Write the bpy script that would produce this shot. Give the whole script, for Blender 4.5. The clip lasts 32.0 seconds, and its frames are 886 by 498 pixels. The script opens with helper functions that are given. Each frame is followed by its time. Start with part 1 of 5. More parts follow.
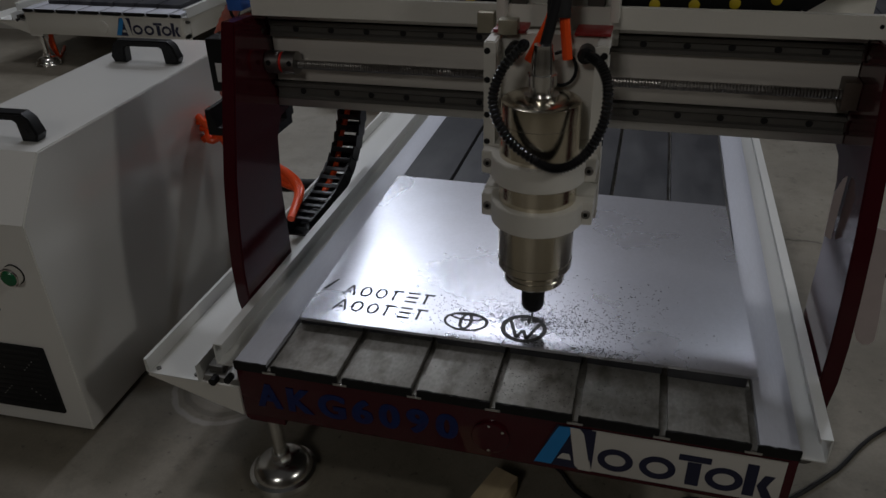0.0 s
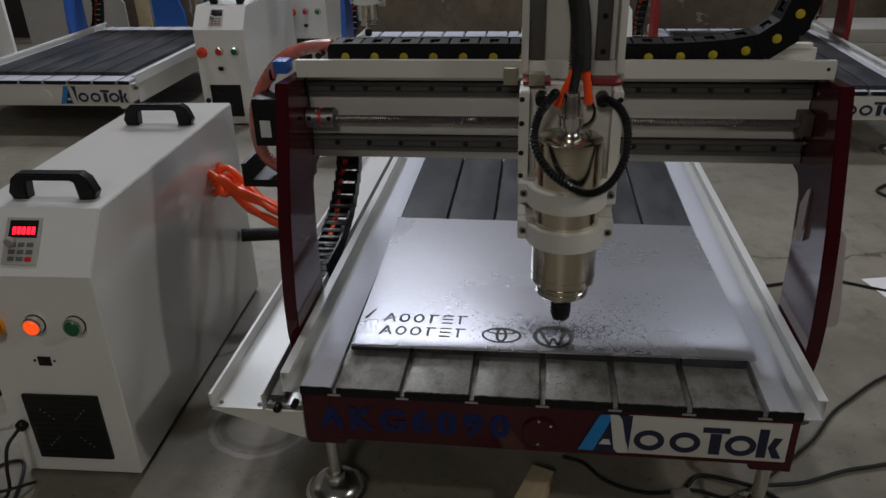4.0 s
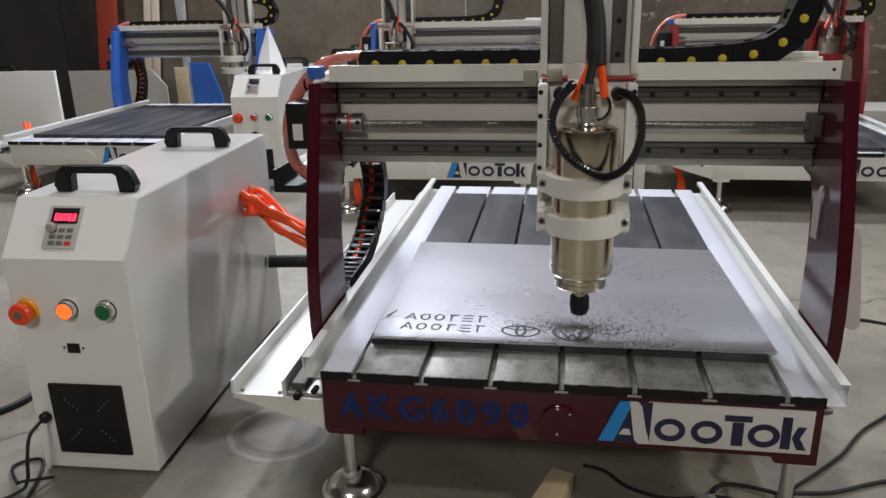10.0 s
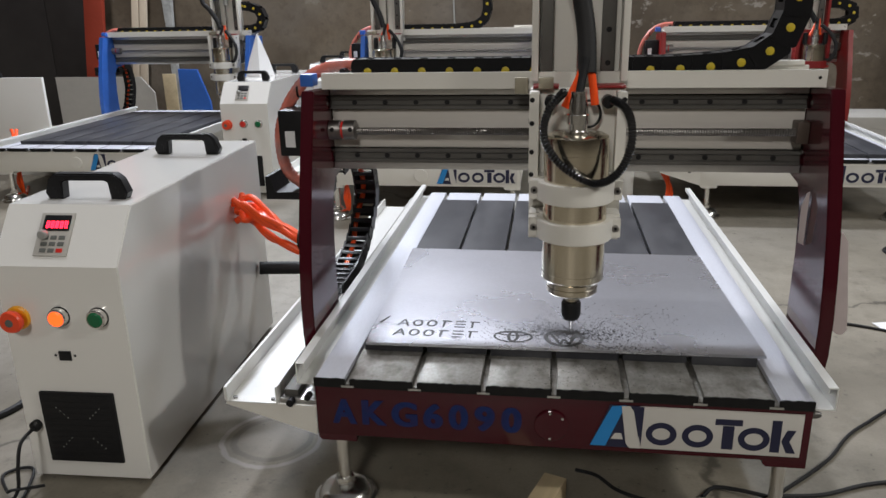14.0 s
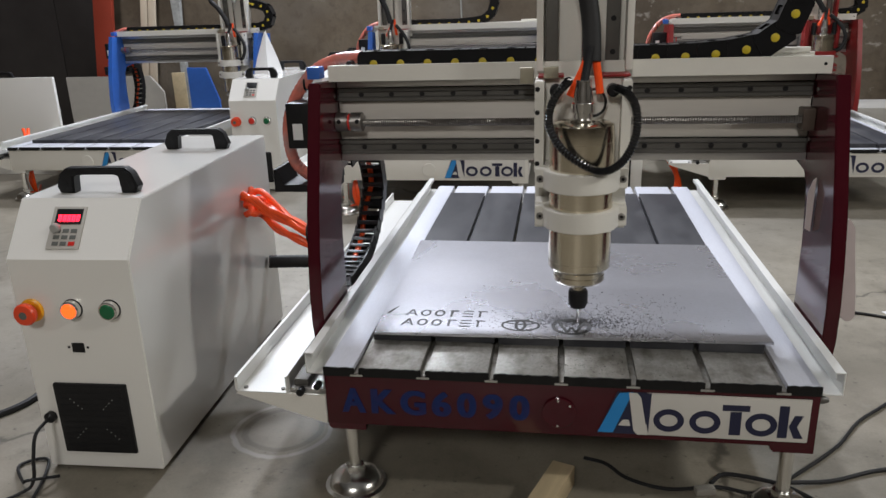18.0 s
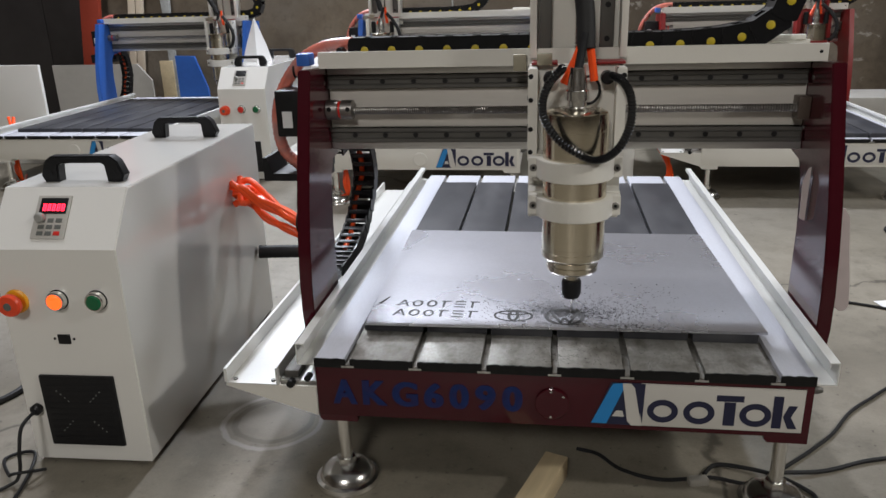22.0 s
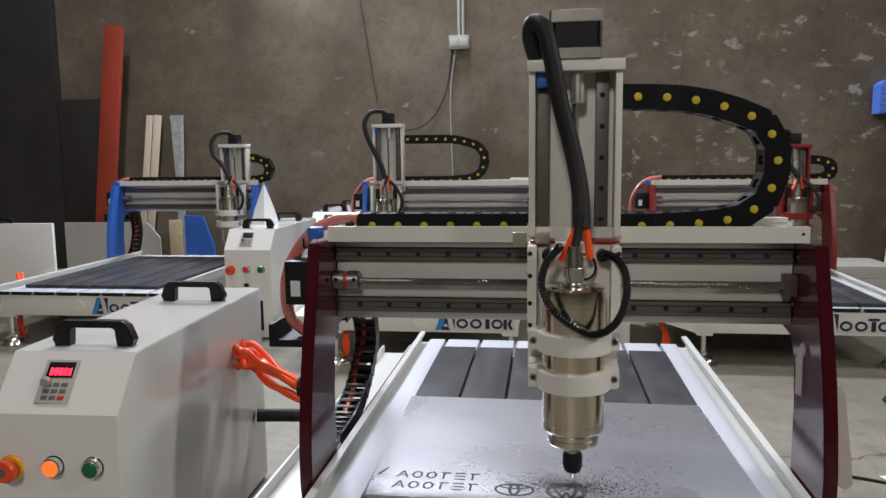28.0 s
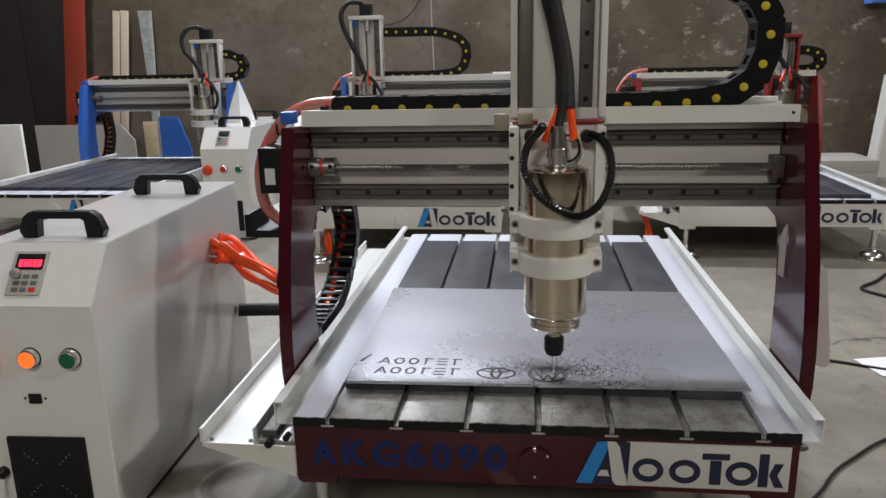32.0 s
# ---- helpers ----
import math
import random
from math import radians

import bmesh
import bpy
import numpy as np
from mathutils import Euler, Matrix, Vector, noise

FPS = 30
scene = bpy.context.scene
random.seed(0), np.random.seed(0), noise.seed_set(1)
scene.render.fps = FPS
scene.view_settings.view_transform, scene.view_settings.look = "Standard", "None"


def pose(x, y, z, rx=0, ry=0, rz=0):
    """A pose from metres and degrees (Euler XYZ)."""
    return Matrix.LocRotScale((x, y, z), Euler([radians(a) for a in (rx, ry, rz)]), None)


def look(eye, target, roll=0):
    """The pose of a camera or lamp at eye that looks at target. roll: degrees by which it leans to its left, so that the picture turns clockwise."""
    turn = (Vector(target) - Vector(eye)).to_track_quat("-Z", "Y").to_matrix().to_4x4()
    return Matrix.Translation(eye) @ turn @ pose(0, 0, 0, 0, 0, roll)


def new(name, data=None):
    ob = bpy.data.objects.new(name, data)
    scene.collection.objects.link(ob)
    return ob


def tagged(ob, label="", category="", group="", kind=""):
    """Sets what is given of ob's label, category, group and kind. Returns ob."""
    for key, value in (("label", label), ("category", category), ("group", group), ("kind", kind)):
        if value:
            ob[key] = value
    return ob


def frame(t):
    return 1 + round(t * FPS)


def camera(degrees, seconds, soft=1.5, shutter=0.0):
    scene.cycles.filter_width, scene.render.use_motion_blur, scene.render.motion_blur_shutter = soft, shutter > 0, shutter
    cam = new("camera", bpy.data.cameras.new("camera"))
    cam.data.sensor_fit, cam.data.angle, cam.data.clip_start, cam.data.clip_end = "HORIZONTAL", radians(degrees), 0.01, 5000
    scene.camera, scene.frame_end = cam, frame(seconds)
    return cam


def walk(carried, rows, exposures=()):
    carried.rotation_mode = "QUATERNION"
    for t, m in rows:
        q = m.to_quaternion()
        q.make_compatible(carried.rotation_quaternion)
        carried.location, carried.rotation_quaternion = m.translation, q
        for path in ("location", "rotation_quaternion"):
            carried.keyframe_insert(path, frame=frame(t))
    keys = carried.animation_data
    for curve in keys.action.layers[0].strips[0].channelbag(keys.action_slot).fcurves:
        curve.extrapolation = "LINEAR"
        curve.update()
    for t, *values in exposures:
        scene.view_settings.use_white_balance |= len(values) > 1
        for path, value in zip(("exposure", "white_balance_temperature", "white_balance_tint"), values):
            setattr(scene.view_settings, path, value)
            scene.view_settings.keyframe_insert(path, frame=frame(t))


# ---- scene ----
cam = camera(61.3, 32.0)
PATH = [
    (0, (0.162, -0.802, 1.001), (-0.311, 0.859, -0.009), -1.7),
    (0.5, (0.154, -0.819, 1.024), (-0.332, 0.84, 0.018), -1.4),
    (1, (0.138, -0.89, 1.083), (-0.301, 0.781, 0.077), -1.3),
    (1.5, (0.178, -0.902, 1.088), (-0.276, 0.769, 0.087), -2.1),
    (2, (0.057, -0.954, 1.076), (-0.214, 0.777, 0.113), -2.0),
    (2.5, (-0.011, -0.978, 1.068), (-0.28, 0.749, 0.096), -2.0),
    (3, (-0.022, -0.996, 1.065), (-0.253, 0.754, 0.123), -1.1),
    (3.5, (-0.027, -0.999, 1.072), (-0.243, 0.755, 0.136), -1.4),
    (5.5, (-0.014, -1.073, 0.883), (-0.343, 0.782, 0.211), -2.3),
    (6, (-0.011, -1.096, 0.879), (-0.278, 0.769, 0.207), -0.8),
    (6.5, (-0.012, -1.115, 0.886), (-0.299, 0.754, 0.233), -0.3),
    (7, (-0.011, -1.125, 0.883), (-0.318, 0.751, 0.262), -1.3),
    (7.5, (-0.011, -1.123, 0.882), (-0.314, 0.754, 0.263), -1.1),
    (8, (-0.015, -1.119, 0.879), (-0.304, 0.755, 0.244), -1.2),
    (8.5, (-0.017, -1.117, 0.878), (-0.32, 0.752, 0.235), -1.6),
    (9, (-0.008, -1.122, 0.872), (-0.313, 0.752, 0.242), -1.7),
    (9.5, (-0.015, -1.119, 0.876), (-0.312, 0.754, 0.24), -1.4),
    (10, (-0.012, -1.118, 0.877), (-0.315, 0.755, 0.241), -1.3),
    (10.5, (-0.01, -1.116, 0.875), (-0.307, 0.757, 0.238), -1.3),
    (11, (-0.014, -1.116, 0.875), (-0.308, 0.757, 0.235), -1.1),
    (11.5, (-0.013, -1.117, 0.875), (-0.303, 0.758, 0.241), -1.1),
    (12, (-0.016, -1.119, 0.876), (-0.292, 0.759, 0.246), -1.0),
    (12.5, (-0.018, -1.122, 0.877), (-0.285, 0.758, 0.251), -0.8),
    (13, (-0.02, -1.125, 0.878), (-0.284, 0.757, 0.253), -0.7),
    (13.5, (-0.019, -1.127, 0.88), (-0.292, 0.754, 0.258), -1.1),
    (15.5, (-0.018, -1.122, 0.878), (-0.289, 0.76, 0.259), -1.2),
    (16, (-0.017, -1.12, 0.873), (-0.284, 0.759, 0.241), -1.5),
    (16.5, (-0.02, -1.131, 0.867), (-0.287, 0.742, 0.218), -1.5),
    (17, (-0.018, -1.14, 0.872), (-0.301, 0.735, 0.238), -1.7),
    (17.5, (-0.013, -1.14, 0.873), (-0.303, 0.736, 0.243), -1.9),
    (18, (-0.012, -1.139, 0.87), (-0.31, 0.736, 0.243), -1.9),
    (18.5, (-0.015, -1.139, 0.872), (-0.313, 0.736, 0.243), -1.9),
    (19, (-0.013, -1.134, 0.869), (-0.303, 0.741, 0.235), -1.9),
    (19.5, (-0.015, -1.129, 0.869), (-0.288, 0.746, 0.23), -1.5),
    (20, (-0.014, -1.127, 0.866), (-0.279, 0.75, 0.227), -1.3),
    (20.5, (-0.015, -1.123, 0.866), (-0.284, 0.751, 0.22), -1.7),
    (21, (-0.014, -1.123, 0.864), (-0.287, 0.75, 0.218), -1.7),
    (21.5, (-0.015, -1.122, 0.864), (-0.29, 0.749, 0.213), -2.0),
    (22, (-0.017, -1.124, 0.864), (-0.29, 0.747, 0.211), -1.7),
    (22.5, (-0.017, -1.124, 0.867), (-0.291, 0.748, 0.22), -1.5),
    (23, (-0.014, -1.122, 0.863), (-0.292, 0.75, 0.215), -2.0),
    (23.5, (-0.012, -1.119, 0.864), (-0.294, 0.749, 0.208), -2.2),
    (24, (-0.009, -1.121, 0.862), (-0.295, 0.747, 0.208), -2.4),
    (24.5, (-0.011, -1.123, 0.865), (-0.298, 0.747, 0.216), -2.2),
    (26.5, (-0.004, -1.139, 0.884), (-0.277, 0.784, 0.411), -1.6),
    (27, (-0.016, -1.158, 0.9), (-0.283, 0.802, 0.605), -0.8),
    (27.5, (-0.024, -1.158, 0.9), (-0.291, 0.809, 0.663), -0.6),
    (28, (-0.022, -1.156, 0.899), (-0.291, 0.81, 0.65), -0.7),
    (28.5, (-0.015, -1.158, 0.897), (-0.281, 0.805, 0.624), -0.7),
    (29, (-0.021, -1.152, 0.881), (-0.286, 0.8, 0.53), -0.8),
    (29.5, (-0.015, -1.144, 0.87), (-0.288, 0.788, 0.429), -1.2),
    (30, (-0.019, -1.134, 0.863), (-0.327, 0.779, 0.368), -1.7),
    (30.5, (-0.019, -1.131, 0.859), (-0.321, 0.771, 0.32), -1.3),
    (31, (-0.015, -1.126, 0.855), (-0.304, 0.771, 0.292), -1.6),
    (31.5, (-0.021, -1.123, 0.856), (-0.276, 0.791, 0.333), -1.5),
    (32, (-0.019, -1.124, 0.855), (-0.244, 0.8, 0.357), -1.2),
]
EXPOSURES = [(0.0, -2.0), (1.0, -2.0), (2.0, -2.1), (3.0, -1.7), (3.5, -1.55), (5.5, -0.25), (7.0, -0.1), (9.0, 0.0), (24.5, -0.03), (32.0, -0.08)]
walk(cam, [(t, look(eye, target, roll)) for t, eye, target, roll in PATH], EXPOSURES)

# ---- light ----
world = bpy.data.worlds.new("world")
scene.world = world
world.use_nodes = True
world.node_tree.nodes["Background"].inputs[0].default_value = (0.5, 0.55, 0.6, 1)
world.node_tree.nodes["Background"].inputs[1].default_value = 0.02


def area(name, eye, target, size, watts, colour=(1, 1, 1), long=0.0):
    data = bpy.data.lights.new(name, "AREA")
    data.shape = "RECTANGLE" if long else "SQUARE"
    data.size, data.energy, data.color = size, watts, colour
    if long:
        data.size_y = long
    ob = new(name, data)
    ob.matrix_world = look(eye, target)
    return ob


area("rear_light", (-0.8, 4.1, 4.12), (0.0, 0.4, 0.3), 0.26, 138, (0.86, 0.89, 0.99))
# Second rear light is added to even the sheet's brightness, no known source.
area("rear_light", (1.6, 4.1, 4.5), (0.2, 0.4, 0.3), 0.3, 64, (0.84, 0.9, 1.0))
area("hall_lamp_far", (-2.0, 4.2, 3.15), (-0.3, 0.3, 0.3), 0.9, 98, (0.84, 0.9, 1.0))
area("hall_lamp_side", (3.5, -1.0, 2.86), (-0.6, 0.2, 0.2), 0.22, 48, (1.0, 0.97, 0.92))
# Unseen fill, added to lift the cabinet's right side.
area("fill_lamp_right", (5.6, 0.7, 4.4), (-0.8, 0.5, 0.3), 0.8, 64, (0.92, 0.96, 1.0))
# Overhead fill with no known fitting, added to brighten the left side.
area("fill_lamp_high", (-2.3, 1.5, 6.2), (-1.8, 1.5, 0.0), 0.6, 160, (0.91, 0.91, 0.97))
# Large unseen area light behind the camera, added to fill front faces.
area("fill_lamp_front", (-0.7, -5.6, 4.2), (-0.7, 0.6, 0.4), 1.0, 116, (1.0, 0.965, 0.925))

# ---- materials ----


def material(name, colour, rough=0.5, metal=0.0, grain=0.08, scale=40.0, bump=0.0, stain=0.0, stain_scale=3.0,
             stain_colour=None, stretch=(1, 1, 1), coat=0.0, rough_var=0.1):
    """Paint, metal or plastic with fine grain and broad stains."""
    m = bpy.data.materials.new(name)
    m.use_nodes = True
    nt = m.node_tree
    b = nt.nodes["Principled BSDF"]
    b.inputs["Metallic"].default_value = metal
    b.inputs["Coat Weight"].default_value = coat
    b.inputs["Coat Roughness"].default_value = 0.12
    link = nt.links.new
    co = nt.nodes.new("ShaderNodeTexCoord")
    mp = nt.nodes.new("ShaderNodeMapping")
    mp.inputs["Scale"].default_value = stretch
    link(co.outputs["Object"], mp.inputs["Vector"])
    info = nt.nodes.new("ShaderNodeObjectInfo")
    shift = nt.nodes.new("ShaderNodeVectorMath")
    shift.operation = "MULTIPLY_ADD"
    link(info.outputs["Random"], shift.inputs[0])
    shift.inputs[1].default_value = (7, 3, 5)
    link(mp.outputs[0], shift.inputs[2])
    fine = nt.nodes.new("ShaderNodeTexNoise")
    fine.inputs["Scale"].default_value, fine.inputs["Detail"].default_value = scale, 6
    link(shift.outputs[0], fine.inputs["Vector"])
    broad = nt.nodes.new("ShaderNodeTexNoise")
    broad.inputs["Scale"].default_value, broad.inputs["Detail"].default_value = stain_scale, 5
    link(shift.outputs[0], broad.inputs["Vector"])
    lo, hi = [tuple(max(0, min(1, c * k)) for c in colour) + (1,) for k in (1 - grain, 1 + grain)]
    mix = nt.nodes.new("ShaderNodeMix")
    mix.data_type = "RGBA"
    mix.inputs["A"].default_value, mix.inputs["B"].default_value = lo, hi
    link(fine.outputs["Fac"], mix.inputs["Factor"])
    out = mix.outputs["Result"]
    if stain:
        ramp = nt.nodes.new("ShaderNodeMapRange")
        ramp.inputs["From Min"].default_value, ramp.inputs["From Max"].default_value = 0.45, 0.72
        ramp.inputs["To Max"].default_value = stain
        link(broad.outputs["Fac"], ramp.inputs["Value"])
        mix2 = nt.nodes.new("ShaderNodeMix")
        mix2.data_type = "RGBA"
        mix2.inputs["B"].default_value = tuple(stain_colour or [c * 0.5 for c in colour]) + (1,)
        link(ramp.outputs[0], mix2.inputs["Factor"])
        link(out, mix2.inputs["A"])
        out = mix2.outputs["Result"]
    link(out, b.inputs["Base Color"])
    rr = nt.nodes.new("ShaderNodeMapRange")
    rr.inputs["To Min"].default_value, rr.inputs["To Max"].default_value = max(0.02, rough - rough_var), min(1, rough + rough_var)
    link(broad.outputs["Fac"], rr.inputs["Value"])
    link(rr.outputs[0], b.inputs["Roughness"])
    if bump:
        bn = nt.nodes.new("ShaderNodeBump")
        bn.inputs["Strength"].default_value, bn.inputs["Distance"].default_value = bump, 0.002
        link(fine.outputs["Fac"], bn.inputs["Height"])
        link(bn.outputs[0], b.inputs["Normal"])
    return m


def glowing(name, colour, strength):
    m = material(name, colour, 0.3)
    b = m.node_tree.nodes["Principled BSDF"]
    b.inputs["Emission Color"].default_value = (*colour, 1)
    b.inputs["Emission Strength"].default_value = strength
    return m


WHITE = material("cream_paint", (0.74, 0.72, 0.66), 0.38, grain=0.03, scale=300, bump=0.05, stain=0.12, stain_colour=(0.5, 0.47, 0.4))
RAILWHITE = material("white_paint", (0.70, 0.70, 0.67), 0.33, grain=0.03, scale=200, bump=0.04, stain=0.15, stain_colour=(0.5, 0.49, 0.45))
BOXWHITE = material("cabinet_paint", (0.80, 0.79, 0.75), 0.2, grain=0.02, scale=400, bump=0.03, stain=0.08, coat=0.7, stain_colour=(0.55, 0.52, 0.46), rough_var=0.05)
MAROON = material("maroon_paint", (0.058, 0.006, 0.011), 0.12, grain=0.12, scale=60, bump=0.04, stain=0.25)
BLUEPALE = material("pale_blue_plastic", (0.10, 0.22, 0.75), 0.4, grain=0.08)
BLUESCREEN = material("blue_screen_film", (0.06, 0.11, 0.50), 0.25, grain=0.1)
BLUE = material("blue_paint", (0.03, 0.13, 0.50), 0.4, grain=0.1, stain=0.2)
RED = material("red_paint", (0.24, 0.012, 0.012), 0.4, grain=0.1, stain=0.2)
# Grime plus the gantry's shade, both put into this darker aluminium tone.
SLAT = material("shaded_grimy_aluminium", (0.32, 0.31, 0.285), 0.45, 0.6, 0.35, 120, 0.2, 0.85, 22, (0.13, 0.12, 0.10), (1.6, 1, 1.6))
STRIP = material("bare_aluminium_strip", (0.52, 0.53, 0.58), 0.60, 0.25, 0.1, 60, 0.05, 0.25, 9, (0.52, 0.52, 0.54), (6, 1, 6))
SLATEND = material("slat_end_paint", (0.012, 0.012, 0.012), 0.6, grain=0.4, scale=80)
BOARD = material("dark_board", (0.042, 0.043, 0.049), 0.45, grain=0.25, scale=25, bump=0.1, stain=0.45, stain_scale=6, stain_colour=(0.13, 0.13, 0.135), stretch=(2, 0.7, 2))
STEEL = material("guide_steel", (0.13, 0.125, 0.115), 0.45, 0.5, 0.15, 50, 0.05, 0.3, 8)
ALU = material("machined_aluminium", (0.62, 0.61, 0.59), 0.36, 0.85, 0.1, 60, 0.05, 0.2, 6, stretch=(1, 1, 6))
CAPMETAL = material("cast_motor_cap", (0.36, 0.345, 0.32), 0.34, 0.75, 0.2, 90, 0.08, 0.4, 12, (0.2, 0.19, 0.17))
BLADE = material("pale_tan_plastic", (0.60, 0.52, 0.51), 0.4, grain=0.08, scale=40, stain=0.15)
PLUGGREY = material("grey_cream_plastic", (0.34, 0.32, 0.28), 0.5, grain=0.1)
BEAMFACE = material("beam_paint", (0.68, 0.645, 0.59), 0.32, grain=0.05, scale=60, bump=0.05, stain=0.3, stain_scale=5, stain_colour=(0.42, 0.39, 0.35), stretch=(0.3, 1, 3))
SCREW = material("screw_steel", (0.30, 0.285, 0.27), 0.4, 1.0, 0.2, 60)
CHROME = material("chrome", (0.82, 0.81, 0.78), 0.22, 1.0, 0.05, 80, rough_var=0.05)
STAINLESS = material("stainless_steel", (0.66, 0.60, 0.48), 0.21, 1.0, 0.12, 60, 0.03, 0.25, 10, (0.5, 0.45, 0.36), (1, 1, 0.08), rough_var=0.08)
BLACK = material("black_plastic", (0.014, 0.014, 0.015), 0.42, grain=0.3, scale=90, bump=0.08)
RUBBER = material("black_rubber", (0.018, 0.018, 0.019), 0.55, grain=0.3, scale=60, stain=0.3, stain_colour=(0.05, 0.048, 0.045))
YELLOW = material("yellow_plastic", (0.58, 0.44, 0.02), 0.5, grain=0.1)
ORANGE = material("orange_hose", (1.0, 0.095, 0.014), 0.3, grain=0.06)
COLLAR = material("yellow_collar", (0.92, 0.42, 0.02), 0.4, grain=0.08)
CHAINBLACK = material("chain_plastic", (0.010, 0.010, 0.011), 0.34, grain=0.3, scale=90)
GLOSSBLACK = material("glossy_black", (0.012, 0.012, 0.013), 0.2, grain=0.2, scale=90)
PINK = material("red_wrapped_hose", (0.66, 0.19, 0.14), 0.22, grain=0.4, scale=45, bump=0.5, stain=0.8, stain_scale=28, stain_colour=(0.30, 0.19, 0.18), coat=0.6)
NAVY = material("navy_vinyl", (0.015, 0.017, 0.05), 0.4)
SKY = material("blue_vinyl", (0.02, 0.25, 0.62), 0.4)
BLUEPRINT = material("blue_print", (0.011, 0.027, 0.12), 0.55, grain=0.5, scale=140, stain=0.45, stain_scale=70, stain_colour=(0.045, 0.012, 0.03))
VINYL = material("white_vinyl", (0.63, 0.61, 0.565), 0.4, grain=0.03)
BRASS = material("tan_bracket", (0.35, 0.32, 0.24), 0.45, 0.4)
BEARING = material("brown_bearing_block", (0.10, 0.075, 0.06), 0.4, 0.3)
REDPLASTIC = material("red_plastic", (0.65, 0.03, 0.02), 0.3)
GREEN = material("green_plastic", (0.01, 0.13, 0.05), 0.25)
GREY = material("grey_plastic", (0.33, 0.33, 0.31), 0.5)
DARKGREY = material("dark_grey_plastic", (0.12, 0.125, 0.115), 0.5)
CHIPS = material("metal_chip_dust", (0.045, 0.042, 0.040), 0.8, 0.0, 0.4, 200)
ENGRAVE = material("engraved_burr", (0.022, 0.021, 0.02), 0.6, grain=0.4, scale=200)
TIMBER = material("pine", (0.62, 0.50, 0.31), 0.6, grain=0.2, scale=12, bump=0.2, stain=0.3, stretch=(9, 1, 9))
CREAMWOOD = material("planed_pine", (0.68, 0.58, 0.45), 0.6, grain=0.1, scale=14, stretch=(9, 9, 1))
PAPER = material("white_paper", (0.8, 0.8, 0.8), 0.7, grain=0.03)
SHEET = material("primed_sheet", (0.46, 0.44, 0.40), 0.5, 0.0, 0.06, 30, stain=0.3)
DARKDOOR = material("dark_door_paint", (0.034, 0.030, 0.029), 0.55, grain=0.3, scale=8, stain=0.4, stain_scale=1.2, stain_colour=(0.05, 0.045, 0.04))
REDCOLUMN = material("red_oxide_paint", (0.36, 0.05, 0.025), 0.5, grain=0.12, stain=0.3)
FILMWRAP = material("plastic_film", (0.42, 0.43, 0.42), 0.2, grain=0.5, scale=30, bump=0.6)
LED = glowing("led_red", (1.0, 0.02, 0.05), 6.0)
LAMP = glowing("lamp_orange", (1.0, 0.09, 0.012), 2.0)
ESTOP = material("orange_red_plastic", (0.80, 0.07, 0.02), 0.3)


for m in (BLACK, CHAINBLACK, RUBBER, DARKDOOR, SLATEND, BOARD, MAROON, BLUEPRINT):
    m.node_tree.nodes["Principled BSDF"].inputs["Specular IOR Level"].default_value = 0.2
MAROON.node_tree.nodes["Principled BSDF"].inputs["Specular IOR Level"].default_value = 0.42


def plate_material():
    m = material("brushed_plate", (0.54, 0.55, 0.60), 0.28, 0.85, 0.10, 160, 0.05, 0.6, 6, (0.46, 0.46, 0.49), (1.0, 1.0, 1), rough_var=0.07)
    return m


PLATE = plate_material()


